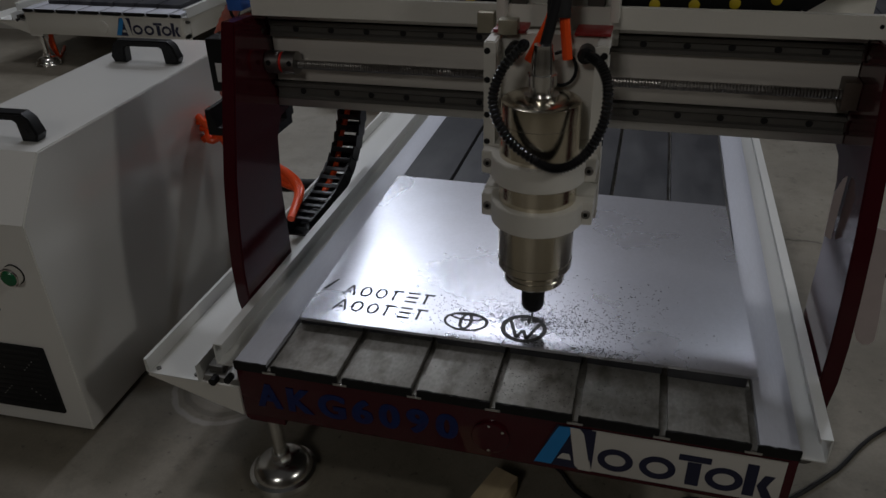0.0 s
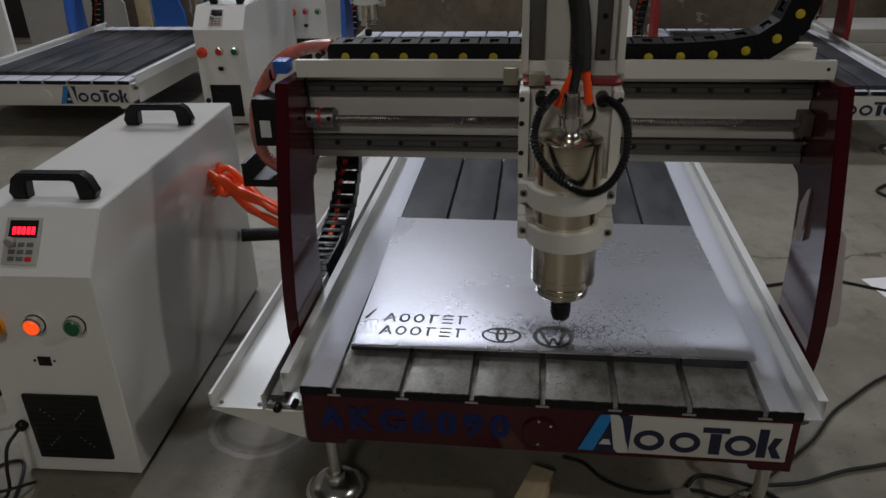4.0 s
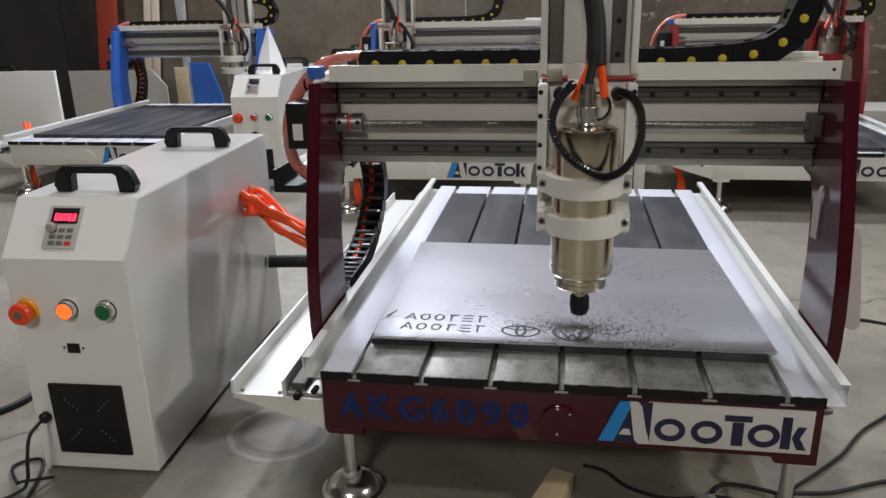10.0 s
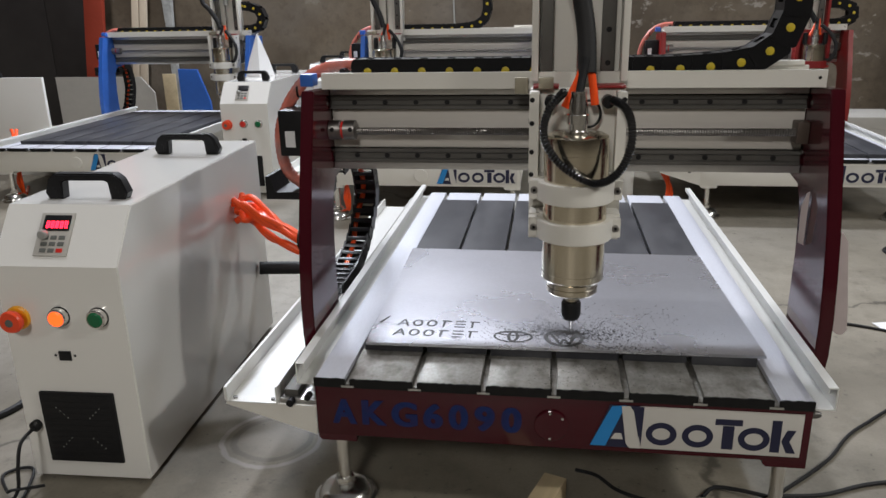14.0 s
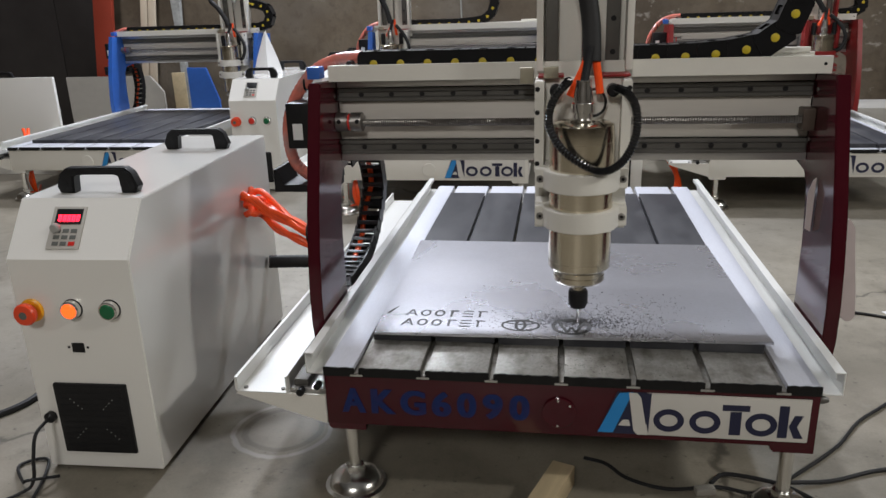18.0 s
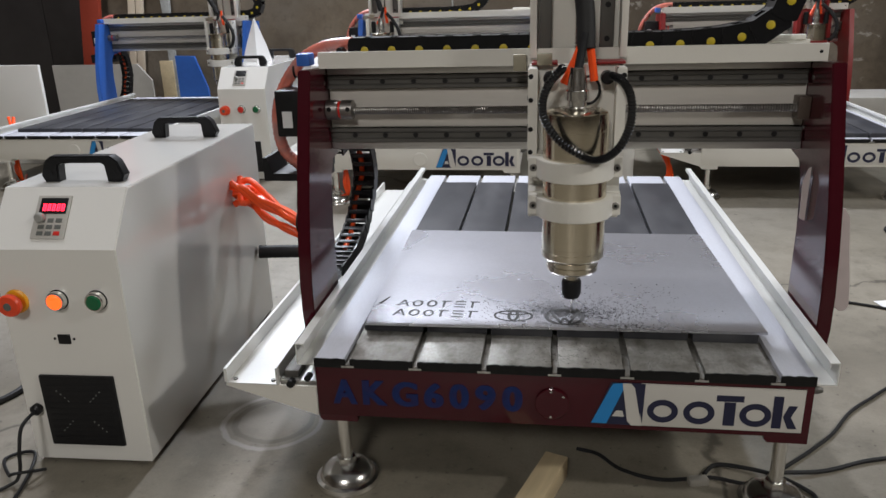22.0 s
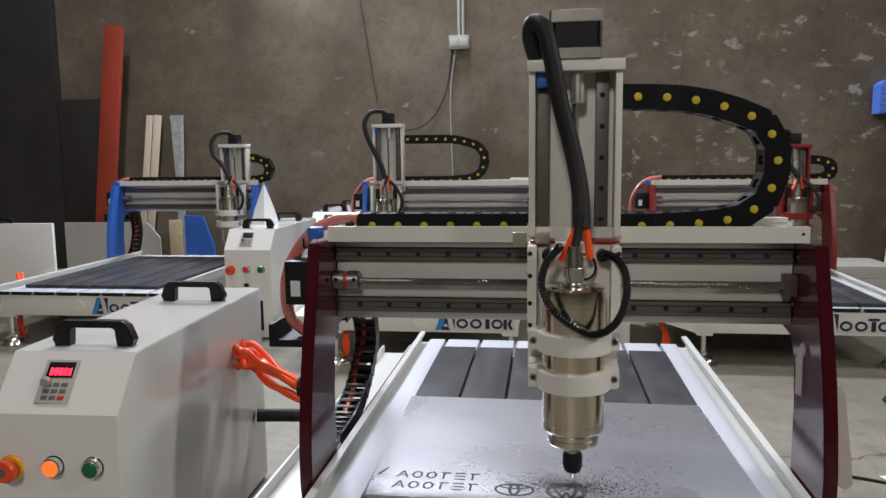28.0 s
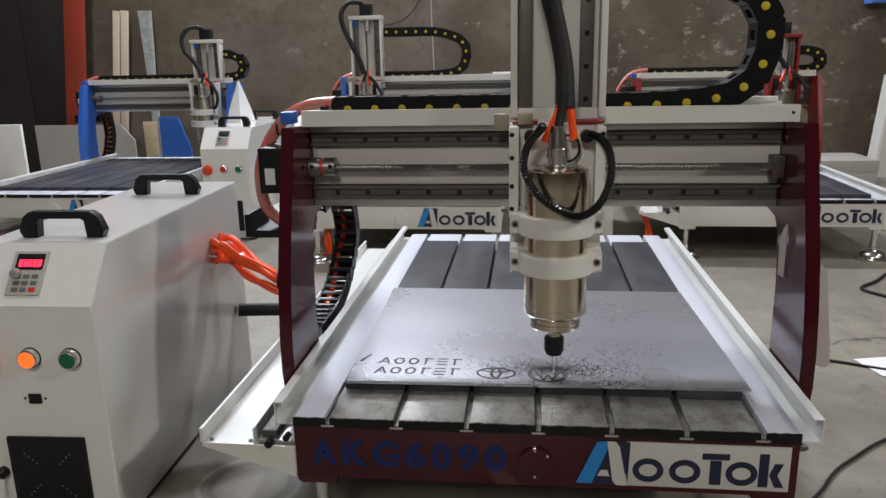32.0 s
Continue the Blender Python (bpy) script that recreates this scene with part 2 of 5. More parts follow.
def concrete(name, colour, dark, pale, scale, pale_amount, bump, rough, cracks, flakes=False):
    m = bpy.data.materials.new(name)
    m.use_nodes = True
    nt = m.node_tree
    b = nt.nodes["Principled BSDF"]
    link = nt.links.new
    co = nt.nodes.new("ShaderNodeTexCoord")

    def tex(s, detail, rough_in=0.55):
        n = nt.nodes.new("ShaderNodeTexNoise")
        n.inputs["Scale"].default_value, n.inputs["Detail"].default_value, n.inputs["Roughness"].default_value = s, detail, rough_in
        link(co.outputs["Object"], n.inputs["Vector"])
        return n.outputs["Fac"]

    def blend(fac, lo, hi, a, colour_in, top=1.0):
        r = nt.nodes.new("ShaderNodeMapRange")
        r.inputs["From Min"].default_value, r.inputs["From Max"].default_value = lo, hi
        r.inputs["To Max"].default_value = top
        link(fac, r.inputs["Value"])
        mx = nt.nodes.new("ShaderNodeMix")
        mx.data_type = "RGBA"
        link(r.outputs[0], mx.inputs["Factor"])
        link(a, mx.inputs["A"])
        mx.inputs["B"].default_value = (*colour_in, 1)
        return mx.outputs["Result"]

    base = nt.nodes.new("ShaderNodeRGB")
    base.outputs[0].default_value = (*colour, 1)
    col = blend(tex(scale, 8), 0.40, 0.70, base.outputs[0], dark, 0.9)
    col = blend(tex(scale * 5.3, 10, 0.7), 0.45, 0.75, col, dark, 0.5)
    col = blend(tex(scale * 0.45, 4), 0.5, 0.75, col, pale, 0.45)
    col = blend(tex(scale * 2.6, 12, 0.62), 0.66, 0.70, col, pale, pale_amount)
    if flakes:
        mp = nt.nodes.new("ShaderNodeMapping")
        mp.inputs["Scale"].default_value = (0.9, 1, 1.35)
        link(co.outputs["Object"], mp.inputs["Vector"])
        n1 = nt.nodes.new("ShaderNodeTexNoise")
        n1.inputs["Scale"].default_value, n1.inputs["Detail"].default_value, n1.inputs["Roughness"].default_value = 6.5, 12, 0.64
        link(mp.outputs[0], n1.inputs["Vector"])
        sep = nt.nodes.new("ShaderNodeSeparateXYZ")
        link(co.outputs["Object"], sep.inputs[0])
        side = nt.nodes.new("ShaderNodeMapRange")
        side.inputs["From Min"].default_value, side.inputs["From Max"].default_value = -0.9, 0.9
        side.inputs["To Min"].default_value, side.inputs["To Max"].default_value = -0.05, 0.045
        link(sep.outputs[0], side.inputs["Value"])
        more = nt.nodes.new("ShaderNodeMath")
        link(n1.outputs["Fac"], more.inputs[0])
        link(side.outputs[0], more.inputs[1])
        col = blend(more.outputs[0], 0.63, 0.685, col, [c * 1.15 for c in pale], 0.85)
    col = blend(tex(scale * 9, 8, 0.7), 0.50, 0.66, col, dark, 0.4)
    if cracks:
        col = blend(tex(55, 3), 0.66, 0.72, col, [c * 0.45 for c in dark], 0.6)
        col = blend(tex(4.2, 10, 0.7), 0.60, 0.66, col, [c * 0.8 for c in dark], 0.55)
    fine = tex(180, 4)
    col = blend(fine, 0.3, 0.8, col, dark, 0.25)
    if cracks:
        v = nt.nodes.new("ShaderNodeTexVoronoi")
        v.feature = "DISTANCE_TO_EDGE"
        v.inputs["Scale"].default_value = 0.55
        wob = nt.nodes.new("ShaderNodeVectorMath")
        wob.operation = "MULTIPLY_ADD"
        link(tex(4, 8), wob.inputs[0])
        wob.inputs[1].default_value = (0.22, 0.22, 0.22)
        link(co.outputs["Object"], wob.inputs[2])
        link(wob.outputs[0], v.inputs["Vector"])
        inv = nt.nodes.new("ShaderNodeMath")
        inv.operation = "SUBTRACT"
        inv.inputs[0].default_value = 1.0
        link(v.outputs["Distance"], inv.inputs[1])
        col = blend(inv.outputs[0], 0.9955, 0.999, col, [c * 0.35 for c in dark], 0.7)
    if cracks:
        # Dark ring and pale ring by the foot: light and shade put into colour.
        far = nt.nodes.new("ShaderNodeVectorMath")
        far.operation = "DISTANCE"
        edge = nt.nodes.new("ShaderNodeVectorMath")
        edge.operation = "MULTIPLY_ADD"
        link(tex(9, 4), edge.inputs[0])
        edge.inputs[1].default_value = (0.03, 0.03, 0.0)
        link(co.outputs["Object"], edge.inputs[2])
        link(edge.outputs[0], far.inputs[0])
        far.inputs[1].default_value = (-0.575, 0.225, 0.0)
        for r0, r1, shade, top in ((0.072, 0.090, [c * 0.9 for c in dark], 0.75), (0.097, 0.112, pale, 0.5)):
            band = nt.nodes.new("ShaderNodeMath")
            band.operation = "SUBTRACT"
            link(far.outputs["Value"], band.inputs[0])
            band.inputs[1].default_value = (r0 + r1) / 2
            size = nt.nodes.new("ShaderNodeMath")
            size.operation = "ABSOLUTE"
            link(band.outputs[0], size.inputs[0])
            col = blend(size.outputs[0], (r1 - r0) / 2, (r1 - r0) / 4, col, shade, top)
    link(col, b.inputs["Base Color"])
    rr = nt.nodes.new("ShaderNodeMapRange")
    rr.inputs["To Min"].default_value, rr.inputs["To Max"].default_value = rough - 0.15, rough + 0.2
    link(tex(scale * 1.7, 6), rr.inputs["Value"])
    link(rr.outputs[0], b.inputs["Roughness"])
    bn = nt.nodes.new("ShaderNodeBump")
    bn.inputs["Strength"].default_value, bn.inputs["Distance"].default_value = bump, 0.01
    link(tex(scale * 6, 12, 0.65), bn.inputs["Height"])
    link(bn.outputs[0], b.inputs["Normal"])
    return m


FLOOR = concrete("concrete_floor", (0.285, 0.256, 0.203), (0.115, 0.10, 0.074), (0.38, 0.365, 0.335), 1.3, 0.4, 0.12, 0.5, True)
WALL = concrete("stained_plaster", (0.165, 0.13, 0.09), (0.072, 0.054, 0.036), (0.34, 0.31, 0.27), 1.9, 0.35, 0.3, 0.8, False, True)
CEILING = material("grey_ceiling", (0.25, 0.25, 0.25), 0.8)

# ---- geometry helpers ----


def box(bm, x0, x1, y0, y1, z0, z1, bevel=0.0):
    m = Matrix.Translation(((x0 + x1) / 2, (y0 + y1) / 2, (z0 + z1) / 2)) @ Matrix.Diagonal((abs(x1 - x0), abs(y1 - y0), abs(z1 - z0), 1))
    vs = bmesh.ops.create_cube(bm, size=1, matrix=m)["verts"]
    if bevel:
        es = list({e for v in vs for e in v.link_edges})
        bmesh.ops.bevel(bm, geom=es, offset=bevel, segments=2, affect="EDGES", profile=0.6)
    return bm


def prism(bm, pts, axis, a, b, bevel=0.0):
    """Extrudes a polygon along an axis: pts are in the other two axes, in order."""
    def at(p, v):
        return {"x": (v, p[0], p[1]), "y": (p[0], v, p[1]), "z": (p[0], p[1], v)}[axis]
    lo, hi = [[bm.verts.new(at(p, v)) for p in pts] for v in (a, b)]
    n = len(pts)
    fs = [bm.faces.new(lo), bm.faces.new(hi[::-1])]
    fs += [bm.faces.new((lo[i], hi[i], hi[(i + 1) % n], lo[(i + 1) % n])) for i in range(n)]
    bmesh.ops.recalc_face_normals(bm, faces=fs)
    if bevel:
        bmesh.ops.bevel(bm, geom=list({e for f in fs[:2] for e in f.edges}), offset=bevel, segments=2, affect="EDGES")
    return bm


def lathe(bm, profile, at=(0, 0, 0), axis="z", seg=28):
    """Spins (radius, height) pairs about an axis through a place."""
    rings = []
    for r, h in profile:
        ring = []
        for k in range(seg):
            a = 2 * math.pi * k / seg
            u, v = r * math.cos(a), r * math.sin(a)
            p = {"z": (u, v, h), "y": (u, h, v), "x": (h, u, v)}[axis]
            ring.append(bm.verts.new((p[0] + at[0], p[1] + at[1], p[2] + at[2])))
        rings.append(ring)
    fs = []
    for a, b in zip(rings, rings[1:]):
        for k in range(seg):
            f = bm.faces.new((a[k], a[(k + 1) % seg], b[(k + 1) % seg], b[k]))
            f.smooth = True
            fs.append(f)
    fs += [bm.faces.new(rings[0]), bm.faces.new(rings[-1])]
    bmesh.ops.recalc_face_normals(bm, faces=fs)
    return bm


def smooth_path(pts, step=8):
    """A Catmull-Rom line through the points."""
    ps = [Vector(p) for p in pts]
    ps = [2 * ps[0] - ps[1]] + ps + [2 * ps[-1] - ps[-2]]
    out = []
    for i in range(1, len(ps) - 2):
        for k in range(step):
            t = k / step
            a, b, c, d = ps[i - 1:i + 3]
            out.append(0.5 * (2 * b + (c - a) * t + (2 * a - 5 * b + 4 * c - d) * t * t + (3 * b - a - 3 * c + d) * t ** 3))
    return out + [ps[-2]]


def tube(bm, pts, r, seg=10, step=8, ribs=0.0, pitch=2):
    """A hose along a smooth line; ribs: depth of its corrugation."""
    line = smooth_path(pts, step)
    side, rings = None, []
    for i, p in enumerate(line):
        d = (line[min(i + 1, len(line) - 1)] - line[max(i - 1, 0)]).normalized()
        if side is None:
            side = d.cross((0, 0, 1) if abs(d.z) < 0.9 else (1, 0, 0)).normalized()
        side = (side - d * side.dot(d)).normalized()
        other = d.cross(side)
        rr = r + (ribs if (i // pitch) % 2 else 0)
        rings.append([bm.verts.new(p + rr * (math.cos(2 * math.pi * k / seg) * side + math.sin(2 * math.pi * k / seg) * other)) for k in range(seg)])
    fs = []
    for a, b in zip(rings, rings[1:]):
        for k in range(seg):
            f = bm.faces.new((a[k], a[(k + 1) % seg], b[(k + 1) % seg], b[k]))
            f.smooth = True
            fs.append(f)
    fs += [bm.faces.new(rings[0]), bm.faces.new(rings[-1])]
    bmesh.ops.recalc_face_normals(bm, faces=fs)
    return bm


def ring_flat(bm, cx, cy, rx, ry, w, put, seg=36, h=0.0004):
    """A flat ring in a plane; put(u, v, h) lays it into space."""
    rows = []
    for k in range(seg):
        a = 2 * math.pi * k / seg
        c, s = math.cos(a), math.sin(a)
        rows.append([bm.verts.new(put(cx + (rx - d) * c, cy + (ry - d) * s, q)) for d, q in ((0, 0), (0, h), (w, h), (w, 0))])
    fs = [bm.faces.new((rows[k][j], rows[(k + 1) % seg][j], rows[(k + 1) % seg][j + 1], rows[k][j + 1])) for k in range(seg) for j in range(3)]
    bmesh.ops.recalc_face_normals(bm, faces=fs)
    return bm


def poly_flat(bm, pts, put, h=0.0004):
    lo, hi = [[bm.verts.new(put(u, v, q)) for u, v in pts] for q in (0, h)]
    n = len(pts)
    fs = [bm.faces.new(hi), bm.faces.new(lo[::-1])] + [bm.faces.new((lo[i], lo[(i + 1) % n], hi[(i + 1) % n], hi[i])) for i in range(n)]
    bmesh.ops.recalc_face_normals(bm, faces=fs)
    return bm


def mesh_of(name, bm, mat):
    me = bpy.data.meshes.new(name)
    bm.to_mesh(me)
    bm.free()
    me.materials.append(mat)
    me.set_sharp_from_angle(angle=0.55)
    return me


def part(name, bm, mat, parent, label=""):
    """Links a bmesh as one mesh object under a thing or a part."""
    ob = new(name, bm if isinstance(bm, bpy.types.Mesh) else mesh_of(name, bm, mat))
    ob.parent = parent
    return tagged(ob, label)


def thing(name, at, label, category, group="", kind="", turn=0):
    ob = new(name)
    ob.matrix_world = pose(*at, 0, 0, turn)
    ob.empty_display_size = 0.05
    return tagged(ob, label, category, group, kind)


def solid(name, bm, mat, label, category, at=(0, 0, 0), turn=0, group="", kind=""):
    """A thing that is one mesh."""
    ob = new(name, mesh_of(name, bm, mat))
    ob.matrix_world = pose(*at, 0, 0, turn)
    return tagged(ob, label, category, group, kind)


B = bmesh.new

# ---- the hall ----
solid("floor", box(B(), -9, 9, -9, 4.6, -0.2, 0), FLOOR, "worn grey concrete floor with stains, cracks and a ring of painted light and shade", "floor", kind="structure")
solid("wall_north", box(B(), -9, 9, 4.6, 4.85, -0.2, 6.4), WALL, "stained grey-brown plastered wall with flaking pale patches", "wall", kind="structure")
solid("wall_south", box(B(), -9, 9, -9.25, -9, -0.2, 6.4), WALL, "grey plastered rear wall of the hall", "wall", kind="structure")
solid("wall_west", box(B(), -9.25, -9, -9, 4.6, -0.2, 6.4), WALL, "grey plastered side wall of the hall", "wall", kind="structure")
solid("wall_east", box(B(), 9, 9.25, -9, 4.6, -0.2, 6.4), WALL, "grey plastered side wall of the hall", "wall", kind="structure")
solid("ceiling", box(B(), -9, 9, -9, 4.6, 6.4, 6.6), CEILING, "plain grey hall ceiling", "ceiling", kind="structure")

# ---- sign of plain shapes ----


def sign(parent, x0, x1, z0, z1, y):
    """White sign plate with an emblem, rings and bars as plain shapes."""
    w, h = x1 - x0, z1 - z0
    put = lambda u, v, q: (x0 + u * w, y - 0.0012 - q, z0 + v * h)
    plate = part("sign_plate", box(B(), x0 + 0.235 * w, x1, y - 0.0012, y, z0, z1, 0.0003), VINYL, parent, "white sign plate with navy rings and bars")
    part("emblem_back", poly_flat(B(), [(0.0, 0.0), (0.09, 1.0), (0.245, 1.0), (0.235, 0.0)], lambda u, v, q: (x0 + u * w, y - 0.0006 - q, z0 + v * h)), NAVY, plate)
    part("emblem_stripe", poly_flat(B(), [(0.0, 0.02), (0.085, 0.85), (0.1, 0.97), (0.165, 1.0), (0.075, 0.02)], put), SKY, plate, "light blue stripe")
    part("emblem_stroke", poly_flat(B(), [(0.145, 0.99), (0.185, 0.99), (0.205, 0.88), (0.245, 0.0), (0.195, 0.0), (0.175, 0.1)], lambda u, v, q: put(u, v, q + 0.0004)), VINYL, plate)
    part("emblem_bar", poly_flat(B(), [(0.10, 0.20), (0.16, 0.20), (0.15, 0.34), (0.12, 0.34)], lambda u, v, q: put(u, v, q + 0.0004)), VINYL, plate)
    part("emblem_wedge", poly_flat(B(), [(0.20, 0.99), (0.255, 0.99), (0.248, 0.05)], lambda u, v, q: put(u, v, q + 0.0002)), NAVY, plate)
    for cx in (0.343, 0.516, 0.78):
        part("sign_ring", ring_flat(B(), cx * w, 0.37 * h, 0.074 * w, 0.27 * h, 0.031 * w, lambda u, v, q: (x0 + u, y - 0.0012 - q, z0 + v)), NAVY, plate)
    part("sign_bar", poly_flat(B(), [(0.594, 0.80), (0.594, 0.66), (0.722, 0.66), (0.722, 0.80)], put), NAVY, plate)
    part("sign_bar", poly_flat(B(), [(0.632, 0.645), (0.632, 0.10), (0.686, 0.10), (0.686, 0.645)], put), NAVY, plate)
    part("sign_bar", poly_flat(B(), [(0.858, 0.83), (0.858, 0.09), (0.903, 0.09), (0.903, 0.83)], put), NAVY, plate)
    part("sign_wedge", poly_flat(B(), [(0.907, 0.36), (0.935, 0.09), (0.978, 0.09), (0.945, 0.36), (0.97, 0.62), (0.93, 0.62)], put), NAVY, plate)
    return plate


# ---- router machine ----
LINK_BODY = [None]


def link_meshes():
    """One cable chain link: 53 mm long, 46 mm high, 60 mm wide, along +x from its middle."""
    if LINK_BODY[0] is None:
        bm = B()
        outline = [(-0.0325, -0.012), (-0.030, -0.0195), (-0.0265, -0.0235), (0.0265, -0.0235), (0.030, -0.0195), (0.0325, -0.012), (0.0325, 0.012), (0.030, 0.0195), (0.0265, 0.0235), (-0.0265, 0.0235), (-0.030, 0.0195), (-0.0325, 0.012)]
        prism(bm, outline, "y", -0.030, -0.0255)
        prism(bm, outline, "y", 0.0255, 0.030)
        box(bm, -0.0245, 0.0245, -0.0258, 0.0258, -0.0228, -0.018)
        box(bm, -0.0245, -0.0085, -0.0258, 0.0258, 0.0185, 0.0228)
        box(bm, 0.0085, 0.0245, -0.0258, 0.0258, 0.0185, 0.0228)
        box(bm, -0.0085, 0.0085, -0.0258, -0.015, 0.0185, 0.0228)
        box(bm, -0.0085, 0.0085, 0.015, 0.0258, 0.0185, 0.0228)
        box(bm, -0.004, 0.006, -0.0258, 0.0258, -0.018, 0.0185)
        for v in bm.verts:
            v.co.y *= 1 - v.co.x * 0.7
        cap = lathe(B(), [(0.0075, 0.0), (0.0075, -0.0012), (0.0062, -0.0018)], (0, -0.030, 0), "y", 16)
        LINK_BODY[0] = (mesh_of("chain_link", bm, CHAINBLACK), mesh_of("yellow_cap", cap, YELLOW))
    return LINK_BODY[0]


def chain(parent, line, y, caps=True, tilt=0.0, label="black plastic cable chain with yellow caps"):
    """A cable chain along a line of (x, z) in a plane of constant y."""
    body, cap = link_meshes()
    holder = part("cable_chain", lathe(B(), [(0.006, -0.02), (0.006, 0.02)], (line[0][0], y, line[0][1]), "y", 10), BLACK, parent, label)
    pts = smooth_path([(x, 0, z) for x, z in line], 10)
    gone, last = 0.0265, None
    for a, b in zip(pts, pts[1:]):
        d = b - a
        while gone <= d.length:
            p = a + d * (gone / d.length)
            if last is not None:
                mid, way = (p + last) / 2, (p - last)
                m = Matrix.Translation((mid.x, y, mid.z)) @ Matrix.Rotation(-math.atan2(way.z, way.x), 4, "Y")
                ob = part("chain_link", body, BLACK, holder)
                ob.matrix_local = m
                if caps:
                    c = part("yellow_cap", cap, YELLOW, holder)
                    c.matrix_local = m
            last = p
            gone += 0.053
        gone -= d.length
    return holder


def bolt(parent, at, r=0.005, axis="y", mat=None, name="bolt"):
    x, y, z = at
    if axis == "y":
        return part(name, lathe(B(), [(r, 0), (r, -0.003), (r * 0.8, -0.004), (r * 0.5, -0.004), (r * 0.45, -0.002)], at, "y", 14), mat or STEEL, parent)
    if axis == "x":
        return part(name, lathe(B(), [(r, 0), (r, -0.0015)], at, "x", 12), mat or BLACK, parent)
    return part(name, lathe(B(), [(r, 0), (r, 0.003), (r * 0.6, 0.003)], at, "z", 12), mat or STEEL, parent)


def upright(parent, sgn, dy, mat):
    pts = [(0.228, 0.733), (0.205, 0.66), (0.186, 0.60), (0.156, 0.50), (0.140, 0.42), (0.131, 0.35), (0.131, 0.285), (0.150, 0.20),
           (0.300, 0.20), (0.300, 0.30), (0.299, 0.42), (0.312, 0.515), (0.335, 0.545), (0.43, 0.56), (0.43, 0.722)]
    a, b = sorted((sgn * 0.450, sgn * 0.474))
    return part("upright", prism(B(), [(y + dy, z) for y, z in pts], "x", a, b, 0.002), mat, parent, "thick steel gantry side plate with a cut-away lower edge")


def gantry(m, dy, x0, up_mat, tower_mat, hero, top):
    """Gantry with beam, screw, carriage, spindle and hoses, dy further back than the near machine's."""
    for sgn in (-1, 1):
        u = upright(m, sgn, dy, up_mat)
        if hero:
            for y, z in ((0.31, 0.6998), (0.33, 0.6065)):
                part("dowel", lathe(B(), [(0.004, 0), (0.004, 0.002)], (sgn * 0.450 - (0.002 if sgn > 0 else 0), y + dy, z), "x", 10), STEEL, u)
    beam = part("beam", box(B(), -0.450, 0.450, 0.345 + dy, 0.41 + dy, 0.567, 0.733, 0.002), ALU, m, "machined aluminium gantry beam")
    part("beam_face", box(B(), -0.449, 0.449, 0.338 + dy, 0.3452 + dy, 0.6106, 0.6853, 0.001), BEAMFACE, beam)
    part("beam_lip", box(B(), -0.449, 0.449, 0.330 + dy, 0.3452 + dy, 0.567, 0.581, 0.001), ALU, beam)
    part("beam_lip", box(B(), -0.449, 0.449, 0.330 + dy, 0.3452 + dy, 0.7144, 0.732, 0.001), ALU, beam)
    for z0, z1 in ((0.5816, 0.6085), (0.6874, 0.7123)):
        rail = part("linear_guide", prism(B(), [(0.345 + dy, z0), (0.327 + dy, z0), (0.327 + dy, z0 + 0.006), (0.331 + dy, z0 + 0.009), (0.331 + dy, z1 - 0.009), (0.327 + dy, z1 - 0.006), (0.327 + dy, z1), (0.345 + dy, z1)], "x", -0.446, 0.446), STEEL, beam, "ground steel guide rail")
        if hero:
            for k in range(14):
                part("guide_bolt", lathe(B(), [(0.0052, 0), (0.0052, -0.001), (0.003, -0.0012)], (-0.40 + k * 0.0615, 0.331 + dy, (z0 + z1) / 2), "y", 12), BLACK, beam)
    bm = B()
    tube(bm, [(-0.40, 0.316 + dy, 0.6459), (0, 0.316 + dy, 0.6459), (0.43, 0.316 + dy, 0.6459)], 0.0066, 10, 190 if hero else 10, 0.0013 if hero else 0.0, 1)
    part("ball_screw", bm, SCREW, beam, "threaded steel ball screw")
    part("coupling", lathe(B(), [(0.010, -0.450), (0.019, -0.449), (0.019, -0.426), (0.0165, -0.425), (0.0165, -0.420), (0.019, -0.419), (0.019, -0.397), (0.010, -0.396)], (0, 0.316 + dy, 0.648), "x", 22), SCREW, beam)
    part("coupling_insert", lathe(B(), [(0.0172, -0.4245), (0.0172, -0.4205)], (0, 0.316 + dy, 0.648), "x", 22), REDPLASTIC, beam)
    if hero:
        for q in (-0.441, -0.404):
            part("coupling_screw", lathe(B(), [(0.0045, 0.0), (0.0045, -0.0015)], (q, 0.2985 + dy, 0.6511), "y", 10), BLACK, beam)
    part("bearing_block", box(B(), 0.428, 0.4498, 0.303 + dy, 0.3378 + dy, 0.6262, 0.6666, 0.003), BEARING, beam, "small brown bearing block")
    # cover above the beam that carries the chain
    cov = part("top_cover", prism(B(), [(0.288 + dy, 0.7299), (0.288 + dy, 0.76), (0.300 + dy, 0.76), (0.300 + dy, 0.7364), (0.392 + dy, 0.7364), (0.392 + dy, 0.76), (0.400 + dy, 0.76), (0.400 + dy, 0.7346), (0.292 + dy, 0.7346), (0.292 + dy, 0.7299)], "x", -0.452, 0.462), WHITE, m, "cream folded sheet cover on the gantry")
    part("cover_lip", box(B(), 0.33, 0.452, 0.385 + dy, 0.40 + dy, 0.7605, 0.7694, 0.001), WHITE, cov)
    part("screw_hole", lathe(B(), [(0.003, 0), (0.003, -0.0004)], (0.45, 0.2879 + dy, 0.7465), "y", 10), BLACK, cov)
    part("limit_switch", box(B(), -0.496, -0.470, 0.29 + dy, 0.325 + dy, 0.7346, 0.7579, 0.003), BLUE, m, "small blue limit switch")
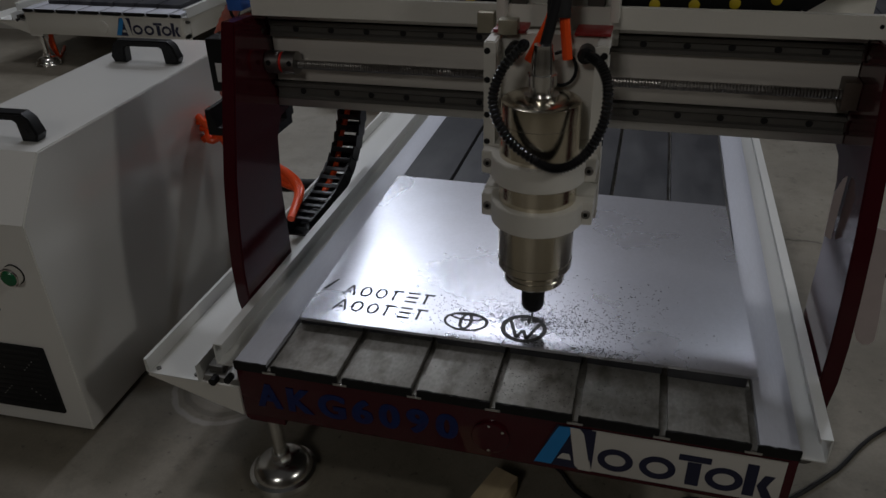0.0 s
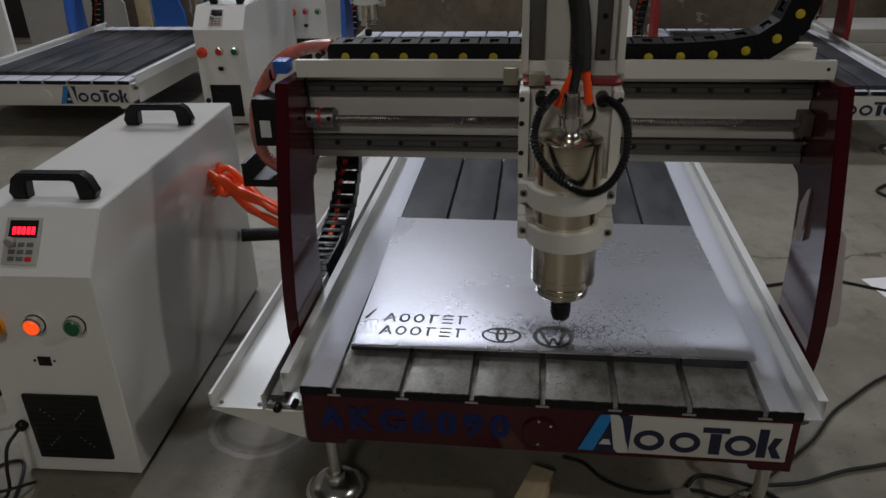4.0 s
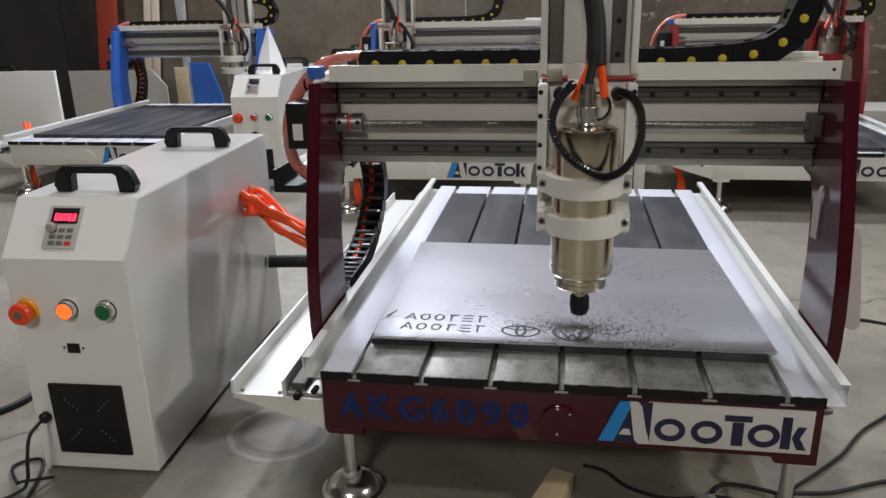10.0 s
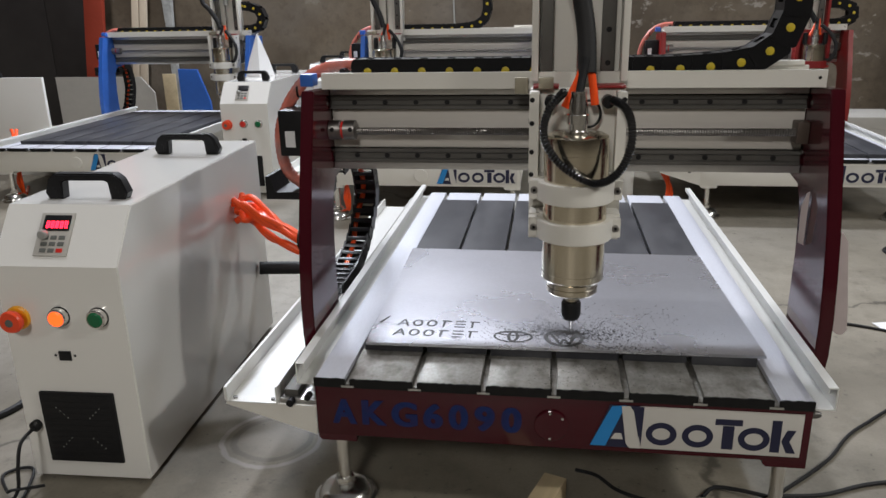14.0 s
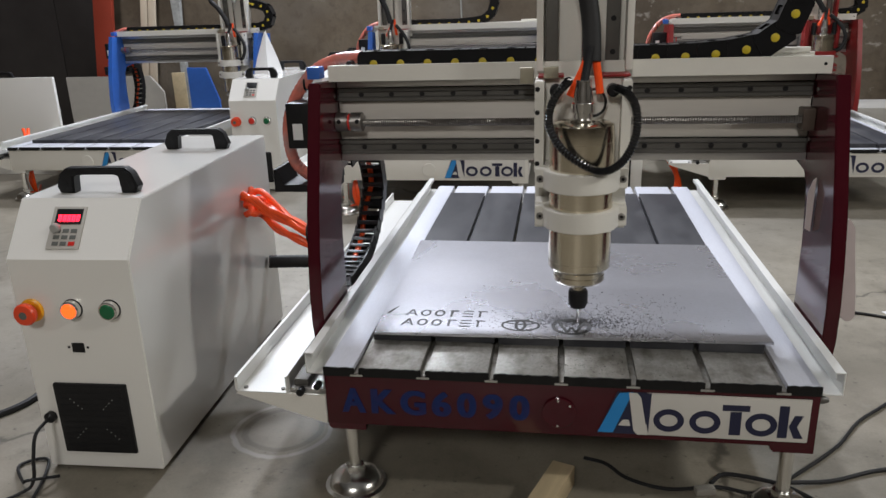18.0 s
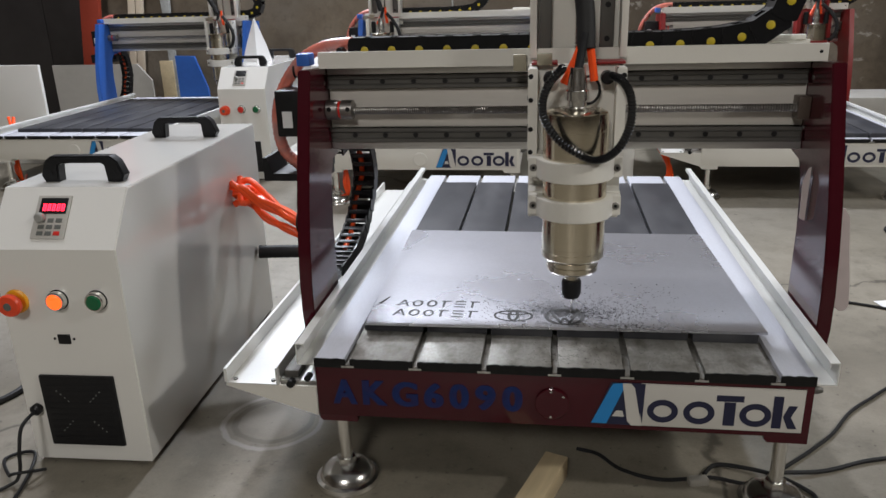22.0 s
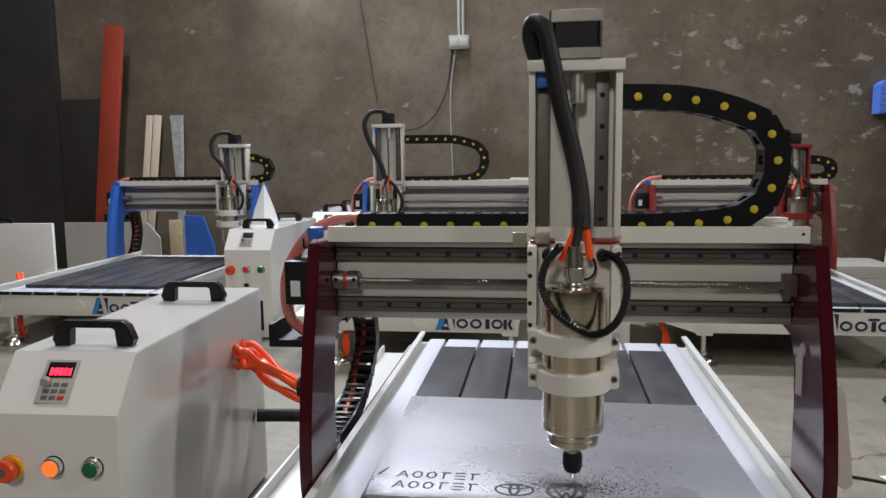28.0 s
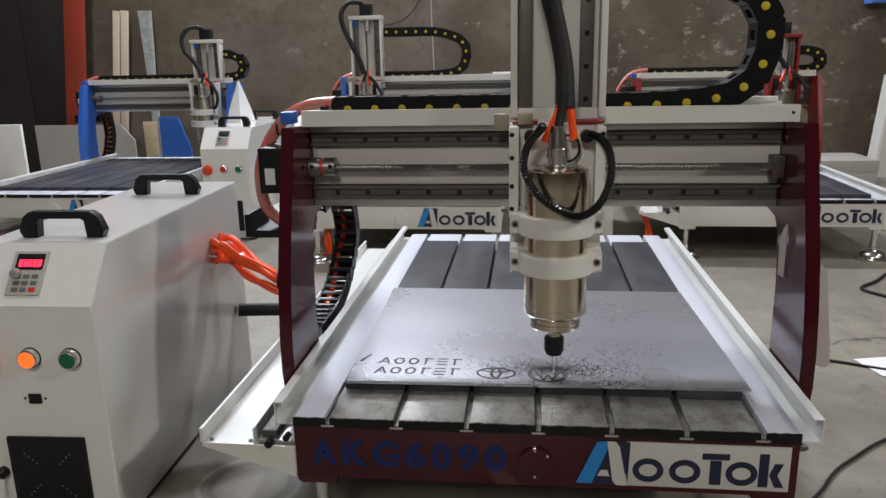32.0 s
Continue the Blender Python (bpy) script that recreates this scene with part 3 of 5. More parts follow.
    # side motor
    mot = part("side_motor", box(B(), -0.545, -0.4745, 0.285 + dy, 0.375 + dy, 0.60, 0.69, 0.004), BLACK, m, "black stepper motor on the side plate")
    part("motor_label", box(B(), -0.532, -0.512, 0.2838 + dy, 0.285 + dy, 0.618, 0.650), PAPER, mot)
    part("chain_bracket", prism(B(), [(-0.60, 0.50), (-0.60, 0.548), (-0.592, 0.548), (-0.58, 0.515), (-0.475, 0.515), (-0.475, 0.50)], "y", 0.33 + dy, 0.42 + dy), BLACK, m)
    part("side_hose", tube(B(), [(-0.40, 0.36 + dy, 0.772), (-0.455, 0.36 + dy, 0.766), (-0.505, 0.355 + dy, 0.742), (-0.548, 0.35 + dy, 0.685), (-0.566, 0.35 + dy, 0.625), (-0.562, 0.36 + dy, 0.56), (-0.53, 0.37 + dy, 0.522)], 0.0115, 14, 12, 0.0012, 1), PINK, m, "red wrapped bundle of hoses in clear sleeve")
    part("cable_tie", lathe(B(), [(0.0155, -0.002), (0.0155, 0.002)], (-0.520, 0.354 + dy, 0.722), "x", 14), BLACK, m)
    # carriage
    y = dy
    car = part("carriage", box(B(), x0 - 0.082, x0 + 0.082, 0.222 + y, 0.246 + y, 0.462, 0.737, 0.002), tower_mat, m, "cream Z carriage plate")
    for sx in (-1, 1):
        a, b = sorted((x0 + sx * 0.0825, x0 + sx * 0.066))
        part("carriage_cheek", prism(B(), [(a, 0.180 + y), (b, 0.180 + y), (b, 0.2219 + y), (a, 0.2219 + y)] if sx < 0 else [(a, 0.180 + y), (b, 0.180 + y), (b, 0.2219 + y), (a, 0.2219 + y)], "z", 0.575, 0.735, 0.002), tower_mat, car)
        for z in (0.722, 0.682, 0.632, 0.592):
            part("bolt_hole", lathe(B(), [(0.0045, 0), (0.0045, 0.0012)], (x0 + sx * 0.0826 - (0 if sx > 0 else 0.0012), 0.205 + y, z), "x", 12), BLACK, car)
    if hero:
        for z in (0.722, 0.682, 0.632, 0.592):
            part("bolt_head", lathe(B(), [(0.0043, 0.18), (0.0043, 0.1785)], (x0 - 0.0775, y, z), "y", 12), BLACK, car)
        part("bolt_head", lathe(B(), [(0.0045, 0.18), (0.0045, 0.1785)], (x0 + 0.0775, y, 0.722), "y", 12), BLACK, car)
    part("rear_block", box(B(), x0 - 0.075, x0 + 0.075, 0.2465 + y, 0.327 + y, 0.57, 0.705, 0.002), ALU, car)
    for sx, r in ((-0.055, 0.035), (0.058, 0.038)):
        part("red_gasket", box(B(), x0 + sx - r / 2 - 0.005, x0 + sx + r / 2 + 0.005, 0.215 + y, 0.262 + y, 0.7375, 0.742, 0.001), RED, car, "thin red seal strip")
    part("limit_bracket", box(B(), x0 - 0.068, x0 - 0.042, 0.205 + y, 0.225 + y, 0.7375, 0.757, 0.001), BRASS, car)
    part("limit_bracket", box(B(), x0 - 0.112, x0 - 0.088, 0.27 + y, 0.287 + y, 0.722, 0.751, 0.001), BRASS, car)
    # Z tower
    tw = part("z_tower", box(B(), x0 - 0.082, x0 + 0.088, 0.312 + y, 0.326 + y, 0.70, 1.043 + top, 0.001), WHITE, m, "tall aluminium Z axis tower")
    part("tower_side", box(B(), x0 - 0.082, x0 - 0.070, 0.262 + y, 0.3125 + y, 0.745, 1.043 + top, 0.001), tower_mat, tw)
    part("tower_side", box(B(), x0 + 0.076, x0 + 0.088, 0.262 + y, 0.3125 + y, 0.745, 1.043 + top, 0.001), tower_mat, tw)
    part("tower_top", box(B(), x0 - 0.085, x0 + 0.091, 0.250 + y, 0.330 + y, 1.043 + top, 1.063 + top, 0.0015), tower_mat, tw)
    part("tower_guide", box(B(), x0 - 0.066, x0 - 0.044, 0.290 + y, 0.312 + y, 0.745, 1.042 + top, 0.002), STEEL, tw, "dark steel guide rail")
    g = part("tower_guide", box(B(), x0 + 0.042, x0 + 0.066, 0.290 + y, 0.312 + y, 0.745, 1.042 + top, 0.002), STEEL, tw)
    for k in range(5 if top > -0.05 else 3):
        part("guide_bolt", lathe(B(), [(0.005, 0), (0.005, -0.001)], (x0 + 0.054, 0.29 + y, 0.775 + 0.058 * k), "y", 12), BLACK, tw)
    part("z_coupling", lathe(B(), [(0.010, 0.985 + top), (0.0145, 0.987 + top), (0.0145, 1.038 + top), (0.012, 1.042 + top)], (x0 + 0.008, 0.278 + y, 0), "z", 20), ALU, tw)
    bm = B()
    tube(bm, [(x0 + 0.002, 0.278 + y, 0.988 + top), (x0 + 0.002, 0.278 + y, 0.86 + top / 2), (x0 + 0.002, 0.278 + y, 0.74)], 0.0045, 8, 40 if hero else 6, 0.001 if hero else 0.0, 1)
    part("z_screw", bm, CHROME, tw)
    if not hero:
        part("z_motor", box(B(), x0 - 0.026, x0 + 0.036, 0.262 + y, 0.326 + y, 1.0635 + top, 1.122 + top, 0.004), BLACK, m, "small black stepper motor")
    else:
        def square_can(half, chamfer, z0, z1, bev):
            """Square motor section with cut corners, between two heights."""
            cx, cy, c = x0 + 0.003, 0.292 + y, half - chamfer
            pts = [(-half, -c), (-c, -half), (c, -half), (half, -c), (half, c), (c, half), (-c, half), (-half, c)]
            return prism(B(), [(cx + u, cy + v) for u, v in pts], "z", z0 + top, z1 + top, bev)

        mo = part("z_motor", square_can(0.0445, 0.008, 1.083, 1.128, 0.001), BLACK, m, "black stepper motor with bare metal end caps")
        part("motor_cap", square_can(0.0485, 0.004, 1.128, 1.149, 0.0012), CAPMETAL, mo)
        part("motor_lid", square_can(0.040, 0.012, 1.149, 1.1515, 0.0008), CAPMETAL, mo)
        part("motor_flange", square_can(0.0470, 0.004, 1.0632, 1.083, 0.0012), CAPMETAL, mo)
        for sx in (-1, 1):
            for sy in (-1, 1):
                part("tie_bolt", lathe(B(), [(0.0028, 1.083 + top), (0.0028, 1.128 + top)], (x0 + 0.003 + sx * 0.0437, 0.292 + y + sy * 0.0437, 0), "z", 8), CHROME, mo)
    # spindle, turned about its own axis
    ya = 0.165 + y
    sp = part("spindle", lathe(B(), [(0.02, 0.668), (0.046, 0.668), (0.0535, 0.664), (0.0545, 0.655), (0.0545, 0.636), (0.0552, 0.6355), (0.0552, 0.431), (0.0545, 0.4305), (0.0545, 0.422), (0.0552, 0.4215), (0.0552, 0.410), (0.050, 0.404), (0.0445, 0.402), (0.0445, 0.394), (0.0455, 0.393), (0.0455, 0.384), (0.042, 0.380), (0.013, 0.380)], (x0, ya, 0), "z", 56), STAINLESS, m, "polished stainless steel water-cooled spindle")
    part("spindle_shaft", lathe(B(), [(0.0125, 0.380), (0.0125, 0.366), (0.0115, 0.365), (0.0115, 0.356), (0.010, 0.354)], (x0, ya, 0), "z", 24), STAINLESS, sp)
    part("collet_nut", lathe(B(), [(0.012, 0.361), (0.0165, 0.360), (0.018, 0.357), (0.018, 0.340), (0.0175, 0.333), (0.0145, 0.326), (0.006, 0.325)], (x0, ya, 0), "z", 12), BLACK, sp, "blackened collet nut")
    part("milling_bit", lathe(B(), [(0.0018, 0.326), (0.0018, 0.302), (0.0004, 0.2905)], (x0, ya, 0), "z", 10), CHROME, sp)
    part("connector", lathe(B(), [(0.024, 0.668), (0.024, 0.673), (0.0165, 0.674), (0.0165, 0.684), (0.020, 0.685), (0.020, 0.700), (0.0165, 0.701), (0.0155, 0.716), (0.0125, 0.732), (0.0125, 0.738)], (x0, ya, 0), "z", 20), CHROME, sp, "chrome cable connector")
    for z0, z1 in ((0.553, 0.587), (0.485, 0.520)):
        arc = [(0.066 * math.sin(a), -0.066 * math.cos(a)) for a in [radians(d) for d in range(-75, 76, 10)]]
        pts = [(x0 - 0.080, ya + 0.012), (x0 - 0.080, ya - 0.008), (x0 - 0.066, ya - 0.010)] + [(x0 + u, ya + v) for u, v in arc[1:-1]] + [(x0 + 0.066, ya - 0.010), (x0 + 0.080, ya - 0.008), (x0 + 0.080, ya + 0.012)]
        cl = part("spindle_clamp", prism(B(), pts, "z", z0, z1, 0.0012), tower_mat, m, "cream clamp ring round the spindle")
        part("clamp_rear", prism(B(), [(x0 - 0.080, ya + 0.013), (x0 + 0.080, ya + 0.013), (x0 + 0.080, 0.2218 + y), (x0 - 0.080, 0.2218 + y)], "z", z0 - 0.002, z1 + 0.002, 0.001), tower_mat, cl)
        for sx in (-0.071, 0.071):
            bolt(cl, (x0 + sx, ya - 0.0085, (z0 + z1) / 2), 0.0065, mat=SCREW)
            part("bolt_socket", lathe(B(), [(0.003, ya - 0.0105), (0.003, ya - 0.0128)], (x0 + sx, 0, (z0 + z1) / 2), "y", 6), BLACK, cl)
    if not hero:
        for sx in (-0.042, 0.055):
            part("hose_elbow", lathe(B(), [(0.012, 0.667), (0.012, 0.701), (0.011, 0.722), (0.006, 0.724)], (x0 + sx, ya + 0.02, 0), "z", 14), BLACK, sp)
    if hero:
        loop = [(-0.036, 0.02, 0.722), (-0.026, -0.004, 0.736), (-0.050, -0.026, 0.708), (-0.056, -0.048, 0.670), (-0.032, -0.063, 0.630), (0.010, -0.069, 0.602), (0.040, -0.068, 0.597), (0.068, -0.056, 0.614), (0.086, -0.038, 0.650), (0.087, -0.016, 0.690), (0.074, 0.004, 0.714), (0.055, 0.018, 0.722)]
        part("coiled_hose", tube(B(), [(x0 + a, ya + b, c) for a, b, c in loop], 0.0056, 12, 16, 0.0022, 1), GLOSSBLACK, m, "black hose with spiral wrap looped round the spindle")
        for sx in (-0.046, 0.052):
            part("hose_stub", lathe(B(), [(0.011, 0.2215), (0.011, 0.196), (0.008, 0.194)], (x0 + sx, y, 0.716), "y", 16), BLACK, m, "black hose stub on the carriage")
        part("wire_loop", tube(B(), [(x0 + 0.02 + 0.020 * math.sin(a), 0.205 + y, 0.695 + 0.023 * math.cos(a)) for a in [0.5 * q for q in range(-1, 12)]], 0.0024, 8, 5), BLACK, m, "thin black earth wire loop")
    hose = [(-0.070, 0.325, 1.076 + top), (-0.080, 0.300, 1.110 + top), (-0.074, 0.270, 1.132 + top), (-0.055, 0.246, 1.118 + top), (-0.040, 0.236, 1.06 + top), (-0.024, 0.232, 0.98 + top), (-0.002, 0.228, 0.90 + top / 2), (0.011, 0.215, 0.83 + top / 4), (0.014, 0.198, 0.764)]
    if not hero:
        hose = [(0.0, 0.33, 1.09 + top), (-0.03, 0.29, 1.13 + top), (-0.085, 0.25, 1.125 + top), (-0.115, 0.225, 1.07 + top), (-0.10, 0.21, 1.0 + top), (-0.06, 0.2, 0.92 + top / 2), (-0.02, 0.195, 0.84 + top / 4), (0.0, 0.19, 0.775)]
        part("hanging_cable", tube(B(), [(x0 + 0.03, 0.19 + y, 0.76), (x0 + 0.07, 0.165 + y, 0.72), (x0 + 0.10, 0.15 + y, 0.66), (x0 + 0.085, 0.15 + y, 0.60), (x0 + 0.05, 0.16 + y, 0.585)], 0.009, 8, 6), RUBBER, m, "black cable hanging beside the spindle")
    part("tower_switch", box(B(), x0 - 0.068, x0 - 0.048, 0.27 + y, 0.2895 + y, 1.015 + top, 1.042 + top, 0.002), BLUE, tw, "small blue limit switch")
    part("black_sleeve", tube(B(), [(x0 + a, b + y, c) for a, b, c in hose], 0.0155 if hero else 0.013, 16, 18, 0.0007, 1), RUBBER, m, "black corrugated hose sleeve over the tower")
    part("orange_hose", tube(B(), [(x0 + 0.008, 0.204 + y, 0.79), (x0 + 0.004, 0.198 + y, 0.765), (x0 - 0.009, 0.192 + y, 0.735), (x0 - 0.022, 0.190 + y, 0.708)], 0.0072, 10, 6), ORANGE, m, "orange water hose into the spindle")
    part("orange_hose", tube(B(), [(x0 + 0.018, 0.204 + y, 0.79), (x0 + 0.022, 0.198 + y, 0.762), (x0 + 0.026, 0.194 + y, 0.735), (x0 + 0.029, 0.194 + y, 0.712)], 0.0070, 10, 6), ORANGE, m)
    part("spindle_cable", tube(B(), [(x0 + 0.012, 0.194 + y, 0.790), (x0 + 0.006, 0.182 + y, 0.76), (x0, 0.166 + y, 0.728)], 0.0075, 10, 6), BLACK, m)
    # chain over the cover
    dx, k = 0.41 + x0 / 2 - 0.4225 - (0.0 if hero else 0.03), (0.236 + top - (0.0 if hero else 0.02)) / 0.236
    curve = [(0.407 - (0.407 - q) * k + dx, 0.764 + (z - 0.757) * k) for q, z in ((0.290, 0.759), (0.338, 0.766), (0.380, 0.788), (0.402, 0.834), (0.407, 0.890), (0.384, 0.938), (0.330, 0.964), (0.272, 0.981), (0.217, 0.989), (0.162, 0.991))]
    line = [(-0.42, 0.760)] + [(-0.2 + q * 0.1, 0.760) for q in range(6) if -0.2 + q * 0.1 < curve[0][0] - 0.04] + curve
    line += [(q, curve[-1][1]) for q in (0.25, 0.15, 0.05, -0.05, -0.15, -0.25) if x0 + 0.17 < q < curve[-1][0] - 0.04] + [(x0 + 0.10, curve[-1][1] + 0.001), (x0 + 0.03, curve[-1][1] + 0.001)]
    chain(m, line, 0.345 + y)


def router(at, label, hero, frame_mat, up_mat, tower_mat, dy, x0, board_y, group, top=0.0, low=0.0):
    m = thing("cnc_router", (at[0], at[1], low), label, "cnc machine", group)
    beam = part("front_beam", box(B(), -0.415, 0.415, 0.004, 0.06, 0.152, 0.2495, 0.002), frame_mat, m, "painted steel front beam")
    for sx in (-0.38, 0.38):
        part("corner_block", prism(B(), [(sx - 0.034, 0.146), (sx - 0.028, 0.140), (sx + 0.035, 0.140), (sx + 0.035, 0.172), (sx - 0.034, 0.172)], "y", 0.0048, 0.058, 0.0004), frame_mat, beam)
    part("cap_disc", lathe(B(), [(0.029, 0.004), (0.029, -0.001), (0.0275, -0.002)], (-0.002, 0, 0.197), "y", 32), frame_mat, beam)
    for sx in (-1, 1):
        a, b = sorted((sx * 0.415, sx * 0.36))
        part("side_beam", box(B(), a, b, 0.0605, 1.33, 0.152, 0.2495, 0.002), frame_mat, m)
    part("rear_beam", box(B(), -0.3595, 0.3595, 1.27, 1.33, 0.152, 0.2495, 0.002), frame_mat, m)
    sign(beam, 0.064, 0.402, 0.162, 0.242, 0.0035)
    # table: base with slats and open slots
    tab = part("table_base", box(B(), -0.41, 0.41, 0.0, 1.352, 0.2505, 0.2565), SLAT, m, "grooved aluminium table base")
    cuts = [-0.412] + [-0.354 + 0.1183 * k for k in range(7)] + [0.412]
    for k, (a, b) in enumerate(zip(cuts, cuts[1:])):
        a, b = a + (0.006 if k else 0), b - (0.006 if k < 7 else 0)
        if k in (0, 7):
            part("table_slat", box(B(), a, b, 0.0015, 1.35, 0.2567, 0.267, 0.0008), STRIP, tab)
        else:
            # Near table's front piece has shade and grime in its colour, rear piece not.
            part("table_slat", box(B(), a, b, 0.0015, 0.5995, 0.2567, 0.267, 0.0008), SLAT if hero else STRIP, tab)
            part("table_slat", box(B(), a, b, 0.6, 1.35, 0.2567, 0.267, 0.0008), STRIP, tab)
        if hero:
            rag = random.Random(k)
            n = max(3, int((b - a) / 0.006))
            edge = [(a - 0.002, 0.2505), (b + 0.002, 0.2505)] + [(b + 0.002 - (b - a + 0.004) * q / n, 0.2676 - rag.choice((0, 0, 0.0006, 0.0012, 0.002))) for q in range(n + 1)]
            part("slat_end", prism(B(), edge, "y", -0.0016, 0.0012), SLATEND, tab, "chipped black front edge")
            continue
        part("slat_end", box(B(), a - 0.002, b + 0.002, -0.0012, 0.0012, 0.2515, 0.2662, 0.0005), SLATEND, tab)
    for q in cuts[1:-1]:
        part("slot_foot", box(B(), q - 0.011, q + 0.011, -0.0026, -0.0014, 0.2512, 0.2548, 0.0003), ALU, tab)
    for k in range(1, 7):
        part("spoil_board", box(B(), cuts[k] + 0.004, cuts[k + 1] - 0.004, board_y[0] + 0.002 * (k % 3), board_y[1], 0.2672, 0.2838, 0.0008), BOARD, tab, "dark grey board strip on the table")
    # folded side channels
    for sx, nm in ((-1, "side_channel"), (1, "side_channel")):
        pts = [(0.414, 0.2515), (0.4465, 0.2515), (0.4465, 0.292), (0.431, 0.292), (0.431, 0.283), (0.433, 0.283), (0.433, 0.290), (0.4445, 0.290), (0.4445, 0.2535), (0.414, 0.2535)]
        part(nm, prism(B(), [(sx * u, v) for u, v in pts], "y", 0.002, 1.358), RAILWHITE, m, "white folded sheet channel along the table edge")
    # tray for the long chain
    tray = part("chain_tray", prism(B(), [(-0.579, 0.2095), (-0.488, 0.2095), (-0.488, 0.2115), (-0.578, 0.2115), (-0.578, 0.2385), (-0.5835, 0.2385), (-0.5835, 0.2135)], "y", 0.0, 1.36), RAILWHITE, m, "white sheet tray beside the table")
    part("tray_wall", box(B(), -0.4875, -0.4845, 0.0, 1.36, 0.2095, 0.243), RAILWHITE, tray)
    part("tray_guide", box(B(), -0.478, -0.452, 0.02, 1.35, 0.2155, 0.2295, 0.002), STEEL, tray, "bare steel guide rail")
    part("guide_bed", box(B(), -0.484, -0.416, 0.012, 1.35, 0.201, 0.2152), ALU, tray)
    part("tray_bracket", prism(B(), [(-0.580, 0.2093), (-0.583, 0.205), (-0.4155, 0.152), (-0.4155, 0.2093)], "y", 0.001, 0.006), WHITE, m, "white gusset plate under the tray")
    part("tray_bracket", prism(B(), [(-0.580, 0.2093), (-0.583, 0.205), (-0.4155, 0.152), (-0.4155, 0.2093)], "y", 1.28, 1.286), WHITE, m)
    for q in (-0.568, -0.497):
        part("tray_bolt", lathe(B(), [(0.004, 0.2115), (0.004, 0.2142), (0.002, 0.2145)], (q, 0.012, 0), "z", 10), STEEL, tray)
    part("stop_knob", lathe(B(), [(0.007, 0.0), (0.007, 0.014)], (-0.462, 0.0, 0.212), "y", 14), BLACK, tray)
    part("stop_knob", lathe(B(), [(0.006, -0.012), (0.006, 0.003)], (-0.425, 0.0, 0.232), "y", 14), BLACK, tray)
    part("right_knob", lathe(B(), [(0.007, 0.416), (0.007, 0.428), (0.004, 0.436)], (0, 0.03, 0.228), "x", 14), STEEL, beam)
    # levelling feet
    for fx, fy in ((-0.378, 0.028), (0.382, 0.028), (-0.378, 1.29), (0.382, 1.29)):
        leg = part("leg", lathe(B(), [(0.0115, 0.052), (0.0115, 0.152)], (fx, fy, 0), "z", 18), CHROME, m, "threaded steel levelling leg")
        part("foot_pad", lathe(B(), [(0.059, 0.0), (0.0605, 0.004), (0.058, 0.012), (0.051, 0.015), (0.047, 0.026), (0.037, 0.034), (0.022, 0.038), (0.012, 0.040)], (fx, fy, -low), "z", 36), CHROME, leg, "chrome dome foot")
        part("foot_nut", lathe(B(), [(0.018, 0.040), (0.018, 0.052), (0.012, 0.053)], (fx, fy, -low), "z", 6), CHROME, leg)
    gantry(m, dy, x0, up_mat, tower_mat, hero, top)
    # long chain that follows the gantry along the tray
    body, cap = link_meshes()
    ch = part("rear_chain", box(B(), -0.525, -0.4755, 0.40 + dy, 0.43 + dy, 0.515, 0.54), BLACK, m, "black cable chain looped down to the tray")
    pts = smooth_path([(0, 0.43 + (v - 0.43) * (1.0 if hero else 0.3) + dy, w) for v, w in ((0.43, 0.545), (0.52, 0.552), (0.64, 0.545), (0.72, 0.500), (0.752, 0.42), (0.740, 0.345), (0.69, 0.285), (0.61, 0.254), (0.54, 0.247), (0.44, 0.246))], 10)
    part("orange_hose", tube(B(), [(-0.500 - 0.02 * (v < 0.42), 0.43 + (u - 0.43) * (1.0 if hero else 0.3) + dy, v) for u, v in ((0.44, 0.545), (0.52, 0.552), (0.64, 0.545), (0.72, 0.500), (0.752, 0.42), (0.740, 0.345), (0.69, 0.285), (0.61, 0.256))], 0.007, 8, 6), ORANGE, ch, "orange hose inside the chain")
    bm = B()
    edge = [(-0.018, -0.010), (-0.0155, -0.0195), (0.0155, -0.0195), (0.018, -0.010), (0.018, 0.010), (0.0155, 0.0195), (-0.0155, 0.0195), (-0.018, 0.010)]
    prism(bm, edge, "y", -0.0285, -0.0245)
    prism(bm, edge, "y", 0.0245, 0.0285)
    box(bm, -0.0135, 0.0135, -0.0246, 0.0246, 0.0165, 0.019)
    box(bm, -0.006, 0.006, -0.0246, 0.0246, -0.0188, -0.0165, 0.001)
    for v in bm.verts:
        v.co.y *= 1 - v.co.x * 0.9
    small = mesh_of("chain_link", bm, CHAINBLACK)
    dot = cap.copy()
    dot.transform(Matrix.Diagonal((0.5, 0.955, 0.5, 1)))
    gone, last = 0.02, None
    for a, b in zip(pts, pts[1:]):
        d = b - a
        while gone <= d.length:
            p = a + d * (gone / d.length)
            if last is not None:
                way, mid = p - last, (p + last) / 2
                ob = part("chain_link", small, BLACK, ch)
                ob.matrix_local = Matrix.Translation((-0.512 + 0.022 * min(1, max(0, (mid.z - 0.26) / 0.15)), mid.y, mid.z)) @ Matrix.Rotation(radians(90), 4, "Z") @ Matrix.Rotation(-math.atan2(way.z, way.y), 4, "Y")
                c = part("yellow_cap", dot, YELLOW, ch)
                c.matrix_local = ob.matrix_local
            last = p
            gone += 0.0295
        gone -= d.length
    return m


near = router((0, 0, 0), "maroon and white desktop CNC router with a grooved table", True, MAROON, MAROON, WHITE, 0.0, 0.030, (0.114, 1.19), "", 0.006)


